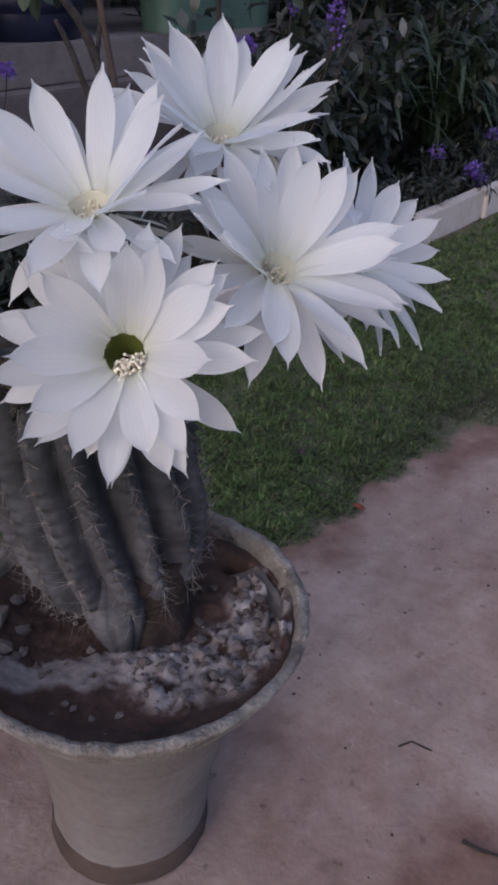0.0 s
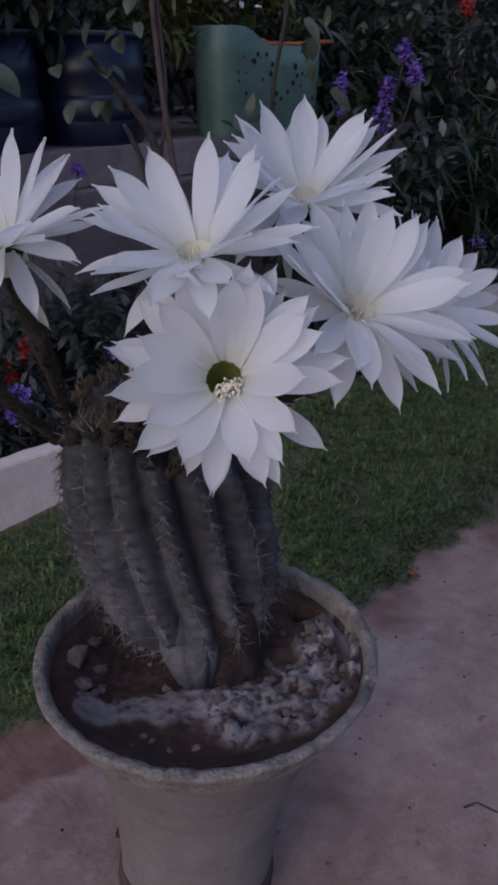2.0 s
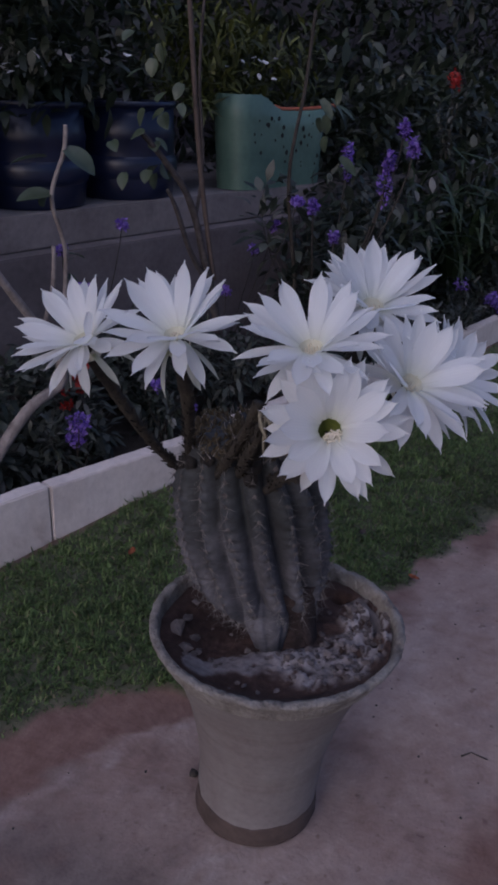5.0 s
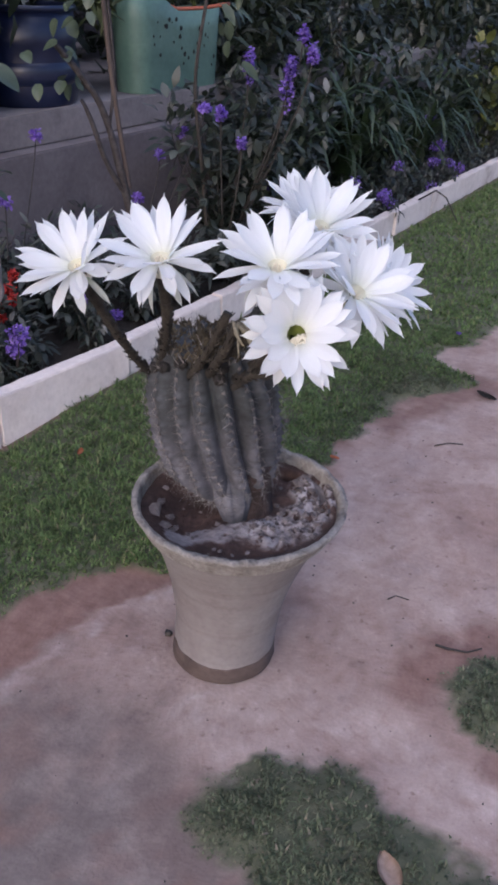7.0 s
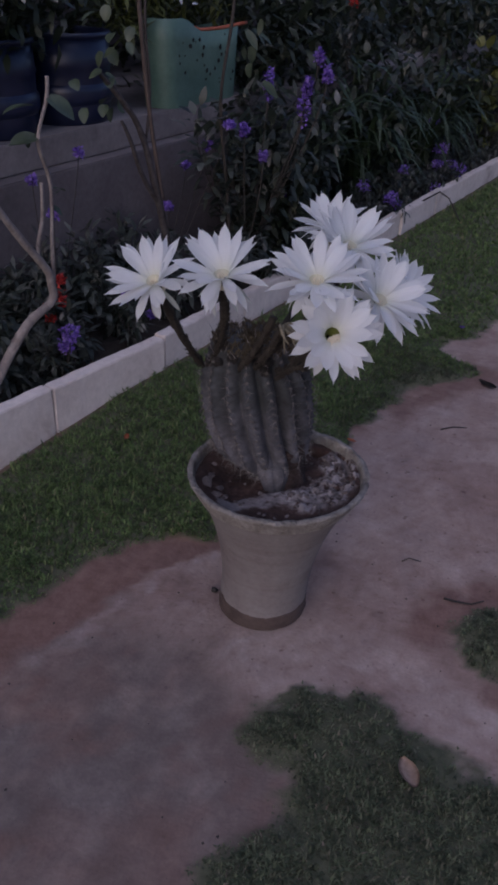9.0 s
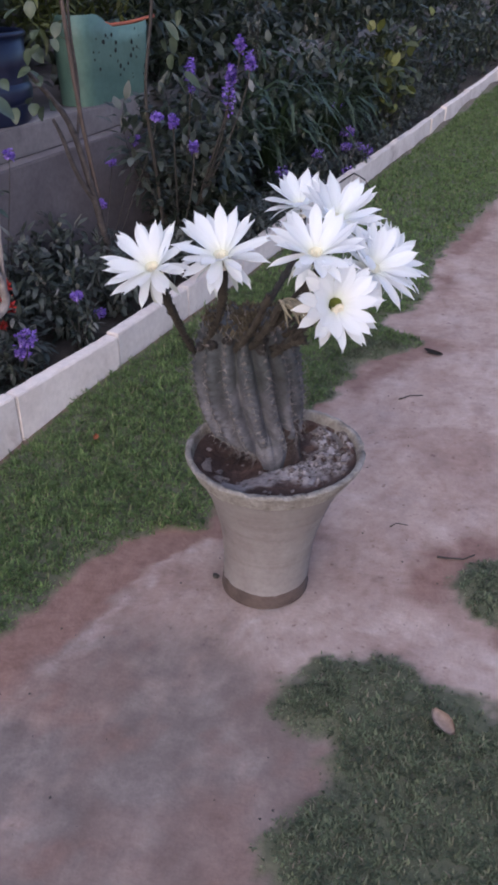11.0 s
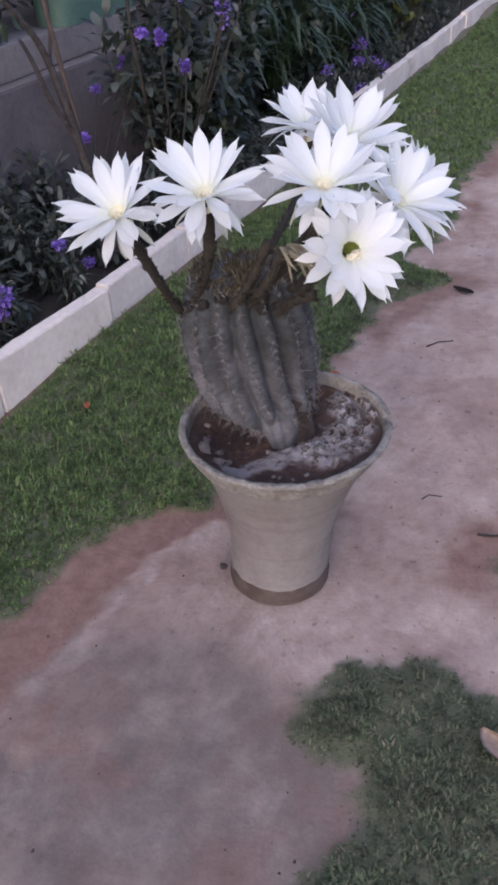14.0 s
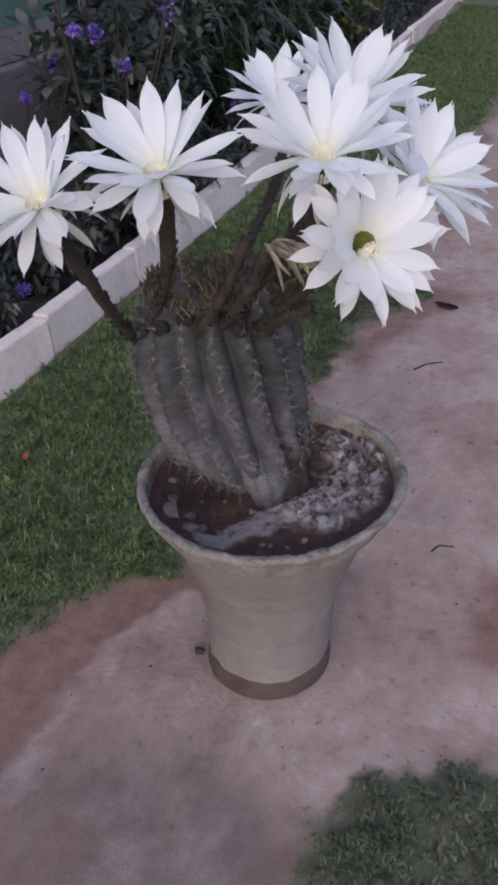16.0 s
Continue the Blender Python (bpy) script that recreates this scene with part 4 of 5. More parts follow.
PETALS = dict(
    inner=[petal_mesh("petal", 0.064, 0.0196, 0.11, c, PETAL, b) for c, b in ((-0.03, 0.03), (0.04, -0.04), (0.10, 0.0))],
    middle=[petal_mesh("petal", 0.068, 0.0176, 0.11, c, PETAL, b) for c, b in ((0.0, -0.05), (0.09, 0.04), (0.17, 0.0))],
    outer=[petal_mesh("petal", 0.066, 0.0156, 0.11, c, PETAL, b) for c, b in ((0.02, 0.06), (0.12, -0.05), (0.22, 0.02))],
    low=[petal_mesh("petal", 0.057, 0.0145, 0.11, c, PETAL, b) for c, b in ((0.04, 0.05), (0.16, -0.06), (0.30, 0.0))],
    sepal=[petal_mesh("petal", 0.046, 0.0075, 0.25, c, SEPAL, b) for c, b in ((0.15, 0.1), (0.35, -0.1), (0.55, 0.0))],
)


def aim(axis):
    """A turn that takes z to axis."""
    return Vector(axis).to_track_quat("Z", "Y").to_matrix().to_4x4()


def stamen_bm(place, turn, seed, sway):
    """A brush of cream filaments with knobs round the throat, gathered to one side where the flower hangs over."""
    r = random.Random(seed)
    bm = bmesh.new()
    m = Matrix.Translation(place) @ turn
    sway = Vector(sway)
    lopsided = sway.length > 0
    if not lopsided:
        m = m @ Matrix.Translation((0, 0, -0.013))
    count = 80 if lopsided else 90
    for k in range(count):
        a = 2 * math.pi * k / count + r.uniform(-0.05, 0.05)
        if lopsided and Vector((math.cos(a), math.sin(a), 0)).dot(sway.normalized()) < 0.35:
            a = math.atan2(sway.y, sway.x) + r.uniform(-1.2, 1.2)
        rad = 0.0102 if k % 2 and not lopsided else r.uniform(0.003, 0.0095)
        foot = Vector((rad * math.cos(a), rad * math.sin(a), -0.010))
        top = foot + Vector((math.cos(a), math.sin(a), 0)) * r.uniform(-0.003, 0.002) + sway * r.uniform(0.0, 0.35) + Vector((0, 0, r.uniform(0.007, 0.013) if lopsided else r.uniform(0.009, 0.016)))
        line = [m @ p for p in (foot, (foot + top) / 2 + Vector((0, 0, 0.001)), top)]
        tube_bm(line, [0.0009, 0.0008, 0.0007], 4, bm, False)
        bmesh.ops.create_icosphere(bm, subdivisions=1, radius=0.0009 if lopsided else 0.0008, matrix=Matrix.Translation(line[-1]))
    return bm


def scaly(bm, line, r, count):
    """Small pointed scales and hairs all along a tube."""
    for i in range(count):
        k = r.randrange(1, len(line) - 1)
        along = (line[k + 1] - line[k - 1]).normalized()
        p = line[k].lerp(line[k + 1], r.random())
        d = Vector((r.uniform(-1, 1), r.uniform(-1, 1), r.uniform(-1, 1)))
        d = (d - along * d.dot(along)).normalized()
        tube_bm([p + d * 0.0042, p + d * 0.0066 + along * 0.003, p + d * r.uniform(0.0070, 0.0092) + along * r.uniform(0.005, 0.009)], [0.0017, 0.0012, 0.0003], 5, bm, False)


def flower(base, throat, axis, seed, size=1.0, bend=0.5, sway=(0, 0, 0), full=1.0):
    """One open flower: a scaly tube from the stem, four rings of petals, throat and stamens."""
    r = random.Random(seed)
    size *= 0.89
    axis = Vector(axis).normalized()
    throat, base = Vector(throat), Vector(base)
    neck = throat - axis * 0.034 * size
    span = (neck - base).length
    line = bezier(base, base + (neck - base) * 0.35 + Vector((0, 0, -0.02)) * bend, neck - axis * span * 0.4, neck, 16)
    bm = tube_bm(line, [0.0047 + 0.0026 * (i / 15) ** 2 for i in range(16)], 10, None, True, 0.16, seed)
    funnel = [neck + axis * d * size for d in (-0.006, 0.008, 0.020, 0.030)]
    tube_bm(funnel, [0.0076, 0.0100 * size, 0.0125 * size, 0.0135 * size], 14, bm, False)
    scaly(bm, line, r, 80)
    tube = part("flower", bm, TUBE, cactus, "large open white flower on a scaly brown tube")
    turn = aim(axis)
    # rings: mesh, how many, angle from the axis, height of the base, radius of the base
    rings = (("inner", 9, 38, -0.004, 0.0116), ("middle", 10, 51, -0.0045, 0.0122), ("outer", 9, 66, -0.0055, 0.0126), ("low", 5, 88, -0.008, 0.0124), ("sepal", 6, 116, -0.020, 0.0108))
    for n, (ring, count, angle, z, rad) in enumerate(rings):
        start = r.uniform(0, 6.28)
        count = round(count * full)
        for k in range(count):
            a = start + 2 * math.pi * k / count + r.uniform(-0.09, 0.09)
            hang = (turn @ Vector((math.cos(a), math.sin(a), 0, 0))).z
            sag = min(26.0, 60.0 * max(0.0, -hang)) * (0.35 if any(sway) else 1.0) * (0.9, 0.9, 0.9, 1.1, 1.0)[n]
            tilt = 90 - (angle + sag + r.uniform(-6, 6) * (1 + 0.4 * n))
            local = pose(0, 0, 0, 0, 0, math.degrees(a) - 90) @ pose(0, rad * size, z * size) @ pose(0, 0, 0, tilt, r.uniform(-14, 14), r.uniform(-5, 5))
            petal = adopt(new("petal", r.choice(PETALS[ring])), tube)
            grow = size * r.uniform(0.93, 1.06)
            petal.matrix_basis = Matrix.Translation(throat) @ turn @ local @ Matrix.Diagonal((size * r.uniform(0.92, 1.1), grow, grow, 1))
    cup = bmesh.new()
    m = Matrix.Translation(throat) @ turn
    tube_bm([m @ Vector((0, 0, z * size)) for z in (-0.030, -0.020, -0.010, -0.003)], [0.002, 0.0085 * size, 0.0108 * size, 0.0122 * size], 18, cup, False)
    part("throat", cup, THROAT if any(sway) else THROAT_PALE, tube, "green throat" if any(sway) else "creamy throat")
    part("stamen_brush", stamen_bm(throat, turn, seed, sway), STAMEN, tube, "cream stamens", True, "stuff")
    return tube


FLOWERS = [
    ((0.0281, -0.0468, 0.4822), (0.1308, -0.1245, 0.6031), (0.46, -0.74, 0.49), 1, 0.98, 0.2, (0.006, -0.012, 0), 1.25),
    ((0.0054, -0.0481, 0.5081), (0.0968, -0.1028, 0.6673), (0.12, -0.35, 0.93), 2, 1.0, 0.2),
    ((0.0219, -0.0026, 0.5192), (0.1084, -0.0010, 0.6860), (0.24, -0.26, 0.93), 3, 1.0, 0.3),
    ((0.0367, -0.0176, 0.5032), (0.1700, -0.0400, 0.6310), (0.54, -0.28, 0.79), 4, 1.0, 0.4),
    ((-0.0927, -0.0163, 0.4612), (-0.0246, -0.1344, 0.665), (0.04, -0.35, 0.94), 5, 1.0, 0.4),
    ((-0.1048, -0.0001, 0.4442), (-0.1141, -0.1589, 0.6489), (-0.10, -0.48, 0.87), 6, 0.95, 0.8),
    ((-0.0086, 0.0717, 0.5124), (0.014, 0.207, 0.644), (-0.04, -0.20, 0.97), 7, 0.95, 0.4),
    ((0.0342, 0.0188, 0.5094), (0.1840, 0.0340, 0.6180), (0.62, -0.04, 0.78), 8, 0.92, 0.4),
]
for row in FLOWERS:
    flower(*row)


# a stub and a spent flower on their own tubes
def old_tube(points, seed):
    line = bezier(*points, 14)
    bm = tube_bm(line, [0.0048 + 0.0010 * math.sin(i * 0.9 + seed) ** 2 for i in range(14)], 10, None, True, 0.16, seed)
    scaly(bm, line, random.Random(seed), 60)
    return bm


part("flower_stub", old_tube(((-0.046, -0.030, 0.470), (-0.018, -0.068, 0.500), (0.006, -0.070, 0.530), (0.026, -0.066, 0.586)), 3), TUBE, cactus, "brown stub of a fallen flower")
part("flower_stub", old_tube(((0.024, -0.030, 0.486), (0.040, -0.062, 0.500), (0.066, -0.074, 0.522), (0.082, -0.080, 0.528)), 5), TUBE, cactus, "brown stub of a fallen flower")
spent = part("spent_flower", old_tube(((-0.014, -0.032, 0.482), (0.010, -0.078, 0.515), (0.034, -0.082, 0.545), (0.049, -0.090, 0.586)), 4), TUBE, cactus, "spent flower, shrivelled and hanging over")
r = random.Random(77)
bm = bmesh.new()
for k in range(26):
    a = Vector((0.052, -0.093, 0.587)) + Vector((r.uniform(-0.005, 0.005), r.uniform(-0.005, 0.005), r.uniform(-0.003, 0.005)))
    d = Vector((r.uniform(0.016, 0.050), r.uniform(-0.034, -0.010), r.uniform(-0.004, 0.008)))
    drop = r.uniform(-0.006, 0.034) * (d.length / 0.05)
    tube_bm(bezier(a, a + d * 0.5 + Vector((r.uniform(-0.006, 0.006), r.uniform(-0.006, 0.006), r.uniform(-0.004, 0.010))), a + d + Vector((r.uniform(-0.006, 0.006), r.uniform(-0.006, 0.006), r.uniform(-0.008, 0.004))), a + d * 1.05 + Vector((r.uniform(-0.005, 0.005), 0, -drop)), 8), [0.0010, 0.0016, 0.0021, 0.0017, 0.0022, 0.0015, 0.0011, 0.0003], 5, bm, True, 0.5, k)
part("withered_bloom", bm, WITHERED, spent, "dry straw-coloured petals", True, "stuff")

# ---- plants of the bed and the terrace ----


def leaf_quads(r, places, ways, length, width, droop=0.25):
    """Small pointed leaves: each a bent strip of three quads."""
    out = []
    for p, d in zip(places, ways):
        d = Vector(d).normalized()
        side = d.cross(Vector((r.uniform(-0.4, 0.4), r.uniform(-0.4, 0.4), 1))).normalized()
        up = side.cross(d)
        n = length * r.uniform(0.6, 1.3)
        w = width * r.uniform(0.7, 1.2) / 2
        p = Vector(p)
        strip = []
        for v, k, z in ((0.0, 0.18, 0.0), (0.35, 1.0, 0.03), (0.7, 0.8, -0.02 - droop * 0.4), (1.0, 0.06, -droop)):
            c = p + d * (n * v) + up * (n * z)
            strip.append((tuple(c - side * (w * k)), tuple(c + side * (w * k))))
        out.append(strip)
    return out


def random_way(r, up=0.3):
    while True:
        d = Vector((r.uniform(-1, 1), r.uniform(-1, 1), r.uniform(-1, 1)))
        if 0.1 < d.length < 1:
            return (d.normalized() + Vector((0, 0, up))).normalized()


def shrub(name, foot, height, spread, stems, leaves, leaf, material, seed, label, category="shrub", bark=None, stalk=0.0026, low=0.1):
    """A shrub of thin curving stems with leaves along them."""
    r = random.Random(seed)
    foot = Vector(foot)
    thing = empty(name, foot, label, category)
    lines = []
    for i in range(stems):
        top = foot + Vector((r.uniform(-1, 1) * spread, r.uniform(-1, 1) * spread, height * r.uniform(0.65, 1.05)))
        line = bezier(foot + Vector((r.uniform(-0.02, 0.02), r.uniform(-0.02, 0.02), -0.02)), foot + Vector((r.uniform(-0.03, 0.03), r.uniform(-0.03, 0.03), height * 0.3)), top - Vector((r.uniform(-0.05, 0.05), r.uniform(-0.05, 0.05), height * 0.3)), top, 12)
        lines.append(line)
        part("stalk", tube_bm(line, [stalk * (1 - 0.7 * j / 11) for j in range(12)], 6), bark or DARK_BARK, thing)
    places, ways = [], []
    for i in range(leaves):
        line = r.choice(lines)
        t = low + (1 - low) * r.random() ** 0.8
        j = min(int(t * 11), 10)
        p = line[j].lerp(line[j + 1], t * 11 - j)
        d = random_way(r, 0.15)
        places.append(p + d * r.uniform(0, spread * 0.35))
        ways.append(d)
    me = quads_mesh("foliage", np.array(leaf_quads(r, places, ways, *leaf)), material)
    tagged(adopt(new("foliage", me), thing), kind="stuff")
    return thing, lines


def floret_head(name, centre, size, count, material, parent, seed, tall=1.0):
    """A head of tiny florets."""
    r = random.Random(seed)
    places, ways = [], []
    for i in range(count):
        d = random_way(r, 0.0)
        places.append(Vector(centre) + Vector((d.x * size, d.y * size, d.z * size * tall)) * r.uniform(0.5, 1.0))
        ways.append(random_way(r, 0.3))
    me = quads_mesh(name, np.array(leaf_quads(r, places, ways, 0.009, 0.008, 0.1)), material)
    return adopt(new(name, me), parent)


def kerb_side(y, d):
    """A place in the bed, d metres behind the kerb's front."""
    x = edge_at(KERB_LINE, y) - d
    return Vector((x, y, ground_height(x, y)))


purple_shrub, lines = shrub("flowering_shrub", kerb_side(1.27, 0.15), 0.54, 0.15, 10, 620, (0.044, 0.021), LEAF, 21, "grey-green shrub with upright purple flower spikes in the bed")
for i, (x, y, z, s, tall) in enumerate(((-0.400, 1.240, 0.655, 0.014, 2.6), (-0.394, 1.238, 0.700, 0.011, 2.2), (-0.531, 1.296, 0.690, 0.012, 2.8), (-0.342, 1.255, 0.735, 0.010, 1.8), (-0.508, 1.391, 0.357, 0.010, 1.5), (-0.507, 1.403, 0.425, 0.011, 1.3), (-0.52, 1.10, 0.60, 0.009, 1.4), (-0.47, 1.12, 0.53, 0.009, 1.3), (-0.375, 1.27, 0.775, 0.009, 1.6))):
    foot = kerb_side(1.27, 0.15)
    part("stalk", tube_bm(bezier(foot, foot + Vector((0, 0, 0.15)), (x, y, z - 0.15), (x, y, z), 10), [0.0022] * 10, 5), DARK_BARK, purple_shrub)
    floret_head("flower_spike", (x, y, z), s * 1.5, 140, PURPLE, purple_shrub, 40 + i, tall)

for i, (y, d, h, n) in enumerate(((1.42, 0.14, 0.42, 1100), (1.62, 0.22, 0.50, 1200), (1.64, 0.36, 0.55, 900), (1.88, 0.26, 0.46, 900))):
    shrub("leafy_shrub", kerb_side(y, d), h, 0.15, 11, int(n * 0.8), (0.046, 0.019), LEAF if i % 2 else LEAF_DARK, 122 + i, "dense grey-green leafy shrub growing behind the kerb")
for i, (y, d, h) in enumerate(((0.10, 0.16, 0.16), (0.22, 0.30, 0.20), (0.36, 0.14, 0.13), (0.44, 0.30, 0.22), (0.55, 0.16, 0.16), (0.62, 0.38, 0.24), (0.72, 0.18, 0.20), (0.80, 0.34, 0.24), (0.90, 0.16, 0.20), (1.0, 0.34, 0.24), (1.06, 0.14, 0.22), (0.50, 0.44, 0.20), (0.28, 0.44, 0.18))):
    shrub("low_herb", kerb_side(y, d), h, 0.11, 8, 420, (0.034, 0.013), LEAF_SOFT if i % 3 else LEAF, 140 + i, "low soft grey-green herb filling the bed", "herb", stalk=0.0018)
for i, (y, d, h) in enumerate(((1.30, 0.08, 0.16), (1.55, 0.09, 0.16), (1.75, 0.10, 0.17), (1.95, 0.09, 0.12), (2.15, 0.12, 0.12), (2.4, 0.12, 0.11), (2.62, 0.14, 0.10), (2.86, 0.12, 0.10), (3.1, 0.13, 0.11), (3.35, 0.14, 0.12), (3.62, 0.14, 0.15), (3.9, 0.14, 0.15), (4.2, 0.15, 0.16), (4.55, 0.16, 0.18), (2.5, 0.26, 0.20), (2.8, 0.26, 0.20), (3.2, 0.27, 0.20), (3.6, 0.28, 0.22))):
    shrub("low_herb", kerb_side(y, d), h, 0.11, 8, 420, (0.028, 0.009), LEAF_SOFT if i % 2 else LEAF, 160 + i, "low feathery herb along the kerb", "herb", stalk=0.0016)


def flowering_herb(foot, heads, seed, material=PURPLE, label="slender herb with round purple flower heads", size=0.0165, leaves=160):
    thing, _ = shrub("flowering_herb", foot, 0.16, 0.07, 5, leaves, (0.026, 0.008), LEAF, seed, label, "flower", stalk=0.0016)
    foot = Vector(foot)
    for i, p in enumerate(heads):
        p = Vector(p)
        part("stalk", tube_bm(bezier(foot, foot.lerp(p, 0.3) + Vector((0, 0, 0.03)), p - Vector((0, 0, 0.06)), p, 8), [0.0013] * 8, 5), DARK_BARK, thing)
        floret_head("flower_head", p, size, 90, material, thing, seed * 7 + i, 0.85)


flowering_herb(kerb_side(1.93, 0.09), ((-0.327, 2.290, 0.283), (-0.334, 2.125, 0.204), (-0.330, 2.213, 0.166), (-0.288, 2.285, 0.102), (-0.331, 2.145, 0.207), (-0.418, 2.039, 0.259)), 31, size=0.026)
flowering_herb(kerb_side(2.25, 0.09), ((-0.293, 2.793, 0.277), (-0.239, 2.876, 0.201), (-0.200, 2.935, 0.174), (-0.271, 2.691, 0.235), (-0.253, 2.616, 0.144), (-0.354, 2.906, 0.371), (-0.199, 2.884, 0.131), (-0.274, 2.792, 0.284)), 32, size=0.027)
flowering_herb(kerb_side(0.43, 0.09), ((-0.650, 0.399, 0.247), (-0.672, 0.414, 0.205)), 33, size=0.024)
flowering_herb(kerb_side(0.66, 0.10), ((-0.6274, 0.6233, 0.2639), (-0.6224, 0.7375, 0.1754)), 36)
flowering_herb(kerb_side(1.02, 0.27), ((-0.80, 1.30, 0.437), (-0.66, 1.16, 0.535), (-0.575, 1.12, 0.605), (-0.73, 1.05, 0.376)), 37)
flowering_herb(kerb_side(0.60, 0.27), ((-0.86, 0.80, 0.556), (-0.88, 0.62, 0.52), (-0.84, 0.64, 0.44)), 38)
flowering_herb(kerb_side(0.50, 0.22), ((-0.7777, 0.541, 0.2756), (-0.7927, 0.512, 0.241), (-0.7498, 0.5181, 0.2644), (-0.7971, 0.5848, 0.2913), (-0.7653, 0.4895, 0.2295)), 34, RED, "low herb with bright red flower heads", 0.0125)
flowering_herb((-0.500, 1.976, 0.681), ((-0.500, 1.976, 0.881), (-0.520, 2.006, 0.901)), 39, RED, "herb with red flower heads at the back of the bed", 0.022)


def strap_leaf(seed):
    """One arching strap leaf growing up and out along x, for a clump one metre high."""
    r = random.Random(seed)
    side = Vector((0, 1, 0)) * r.uniform(0.012, 0.024)
    out, tall = r.uniform(0.2, 0.7), r.uniform(0.6, 1.1)
    rows = bezier(Vector((0.05, 0, 0)), Vector((0.1, 0, tall * 0.6)), Vector((out * 0.6, 0, tall * 1.1)), Vector((out * 1.2, 0, tall * r.uniform(0.35, 0.95))), 7)
    strip = [(tuple(p - side * k), tuple(p + side * k)) for p, k in zip(rows, (0.8, 1, 1, 1, 0.9, 0.6, 0.1))]
    return quads_mesh("leaf", np.array([strip]), STRAP)


STRAP_LEAVES = [strap_leaf(500 + k) for k in range(18)]


def strap_clump(foot, seed, count=60, height=0.45):
    r = random.Random(seed)
    thing = empty("strap_leaf_plant", foot, "clump of dark green strap leaves growing in the bed", "plant")
    for i in range(count):
        leaf = adopt(new("leaf", r.choice(STRAP_LEAVES)), thing)
        leaf.matrix_basis = Matrix.Translation(foot) @ pose(0, 0, 0, r.uniform(-8, 8), 0, r.uniform(0, 360)) @ Matrix.Scale(height * r.uniform(0.85, 1.1), 4)


for i, (y, d, h) in enumerate(((2.05, 0.40, 0.50), (2.35, 0.30, 0.42), (2.65, 0.45, 0.55), (2.9, 0.25, 0.42), (3.3, 0.4, 0.5), (2.4, 0.62, 0.6), (3.8, 0.4, 0.5))):
    strap_clump(kerb_side(y, d), 60 + i, 120, h)
for i, (y, d) in enumerate(((3.55, 0.13), (3.9, 0.20))):
    shrub("yellow_green_shrub", kerb_side(y, d), 0.55, 0.16, 8, 90, (0.075, 0.045), LEAF_YELLOW, 180 + i, "yellow-green broad-leaved shrub at the end of the bed")

# nearly bare pale shrub
bare = empty("bare_shrub", (-0.7807, 0.207, 0.0762), "nearly bare pale grey shrub with crooked branches", "shrub")


def branch(name, points, r0, r1, material, parent, sides=8, seed=0):
    pts = []
    ctrl = [Vector(points[0])] + [Vector(p) for p in points] + [Vector(points[-1])]
    for a, b, c, d in zip(ctrl, ctrl[1:], ctrl[2:], ctrl[3:]):
        for k in range(6):
            t = k / 6
            pts.append(0.5 * ((2 * b) + (c - a) * t + (2 * a - 5 * b + 4 * c - d) * t * t + (3 * b - a - 3 * c + d) * t ** 3))
    pts.append(Vector(points[-1]))
    n = len(pts) - 1
    return part(name, tube_bm(pts, [r0 + (r1 - r0) * i / n for i in range(n + 1)], sides, None, True, 0.07, seed), material, parent)


branch("trunk", ((-0.7868, 0.1946, 0.0474), (-0.7522, 0.2671, 0.1801), (-0.7186, 0.3338, 0.2761), (-0.693, 0.4003, 0.3172), (-0.691, 0.4029, 0.3566), (-0.6956, 0.3954, 0.3943), (-0.7109, 0.3501, 0.4613), (-0.7279, 0.2996, 0.5419), (-0.7407, 0.2586, 0.6186)), 0.0125, 0.007, BARK, bare)
branch("branch", ((-0.6978, 0.3906, 0.4019), (-0.7016, 0.3794, 0.4372), (-0.6973, 0.4027, 0.5123), (-0.6963, 0.4086, 0.5822)), 0.0055, 0.004, BARK, bare)
branch("branch", ((-0.691, 0.4101, 0.3324), (-0.6909, 0.4198, 0.4487), (-0.6903, 0.432, 0.572), (-0.6945, 0.4092, 0.6669), (-0.6846, 0.4371, 0.7466), (-0.6813, 0.4409, 0.7903)), 0.0048, 0.0038, BARK, bare)


def broad_leaf(parent, place, way, length, width, seed, material=LEAF_BROAD):
    """A heart-shaped leaf with a folded midrib."""
    r = random.Random(seed)
    d = Vector(way).normalized()
    side = d.cross(Vector((r.uniform(-0.4, 0.4), -0.5 + r.uniform(-0.4, 0.4), 1))).normalized()
    up = side.cross(d)
    bm = bmesh.new()
    rows = []
    for j in range(9):
        v = j / 8
        w = width / 2 * (math.sin(math.pi * min(1, (v + 0.14) / 1.14)) ** 0.75) * (1.0 if v < 0.97 else 0.1)
        rows.append([bm.verts.new(Vector(place) + d * (length * v) + side * (w * u) + up * (0.12 * w * abs(u) * 2 - 0.25 * length * v * v)) for u in (-1, -0.5, 0, 0.5, 1)])
    for a, b in zip(rows, rows[1:]):
        for i in range(4):
            bm.faces.new((a[i], a[i + 1], b[i + 1], b[i]))
    return part("leaf", bm, material, parent)


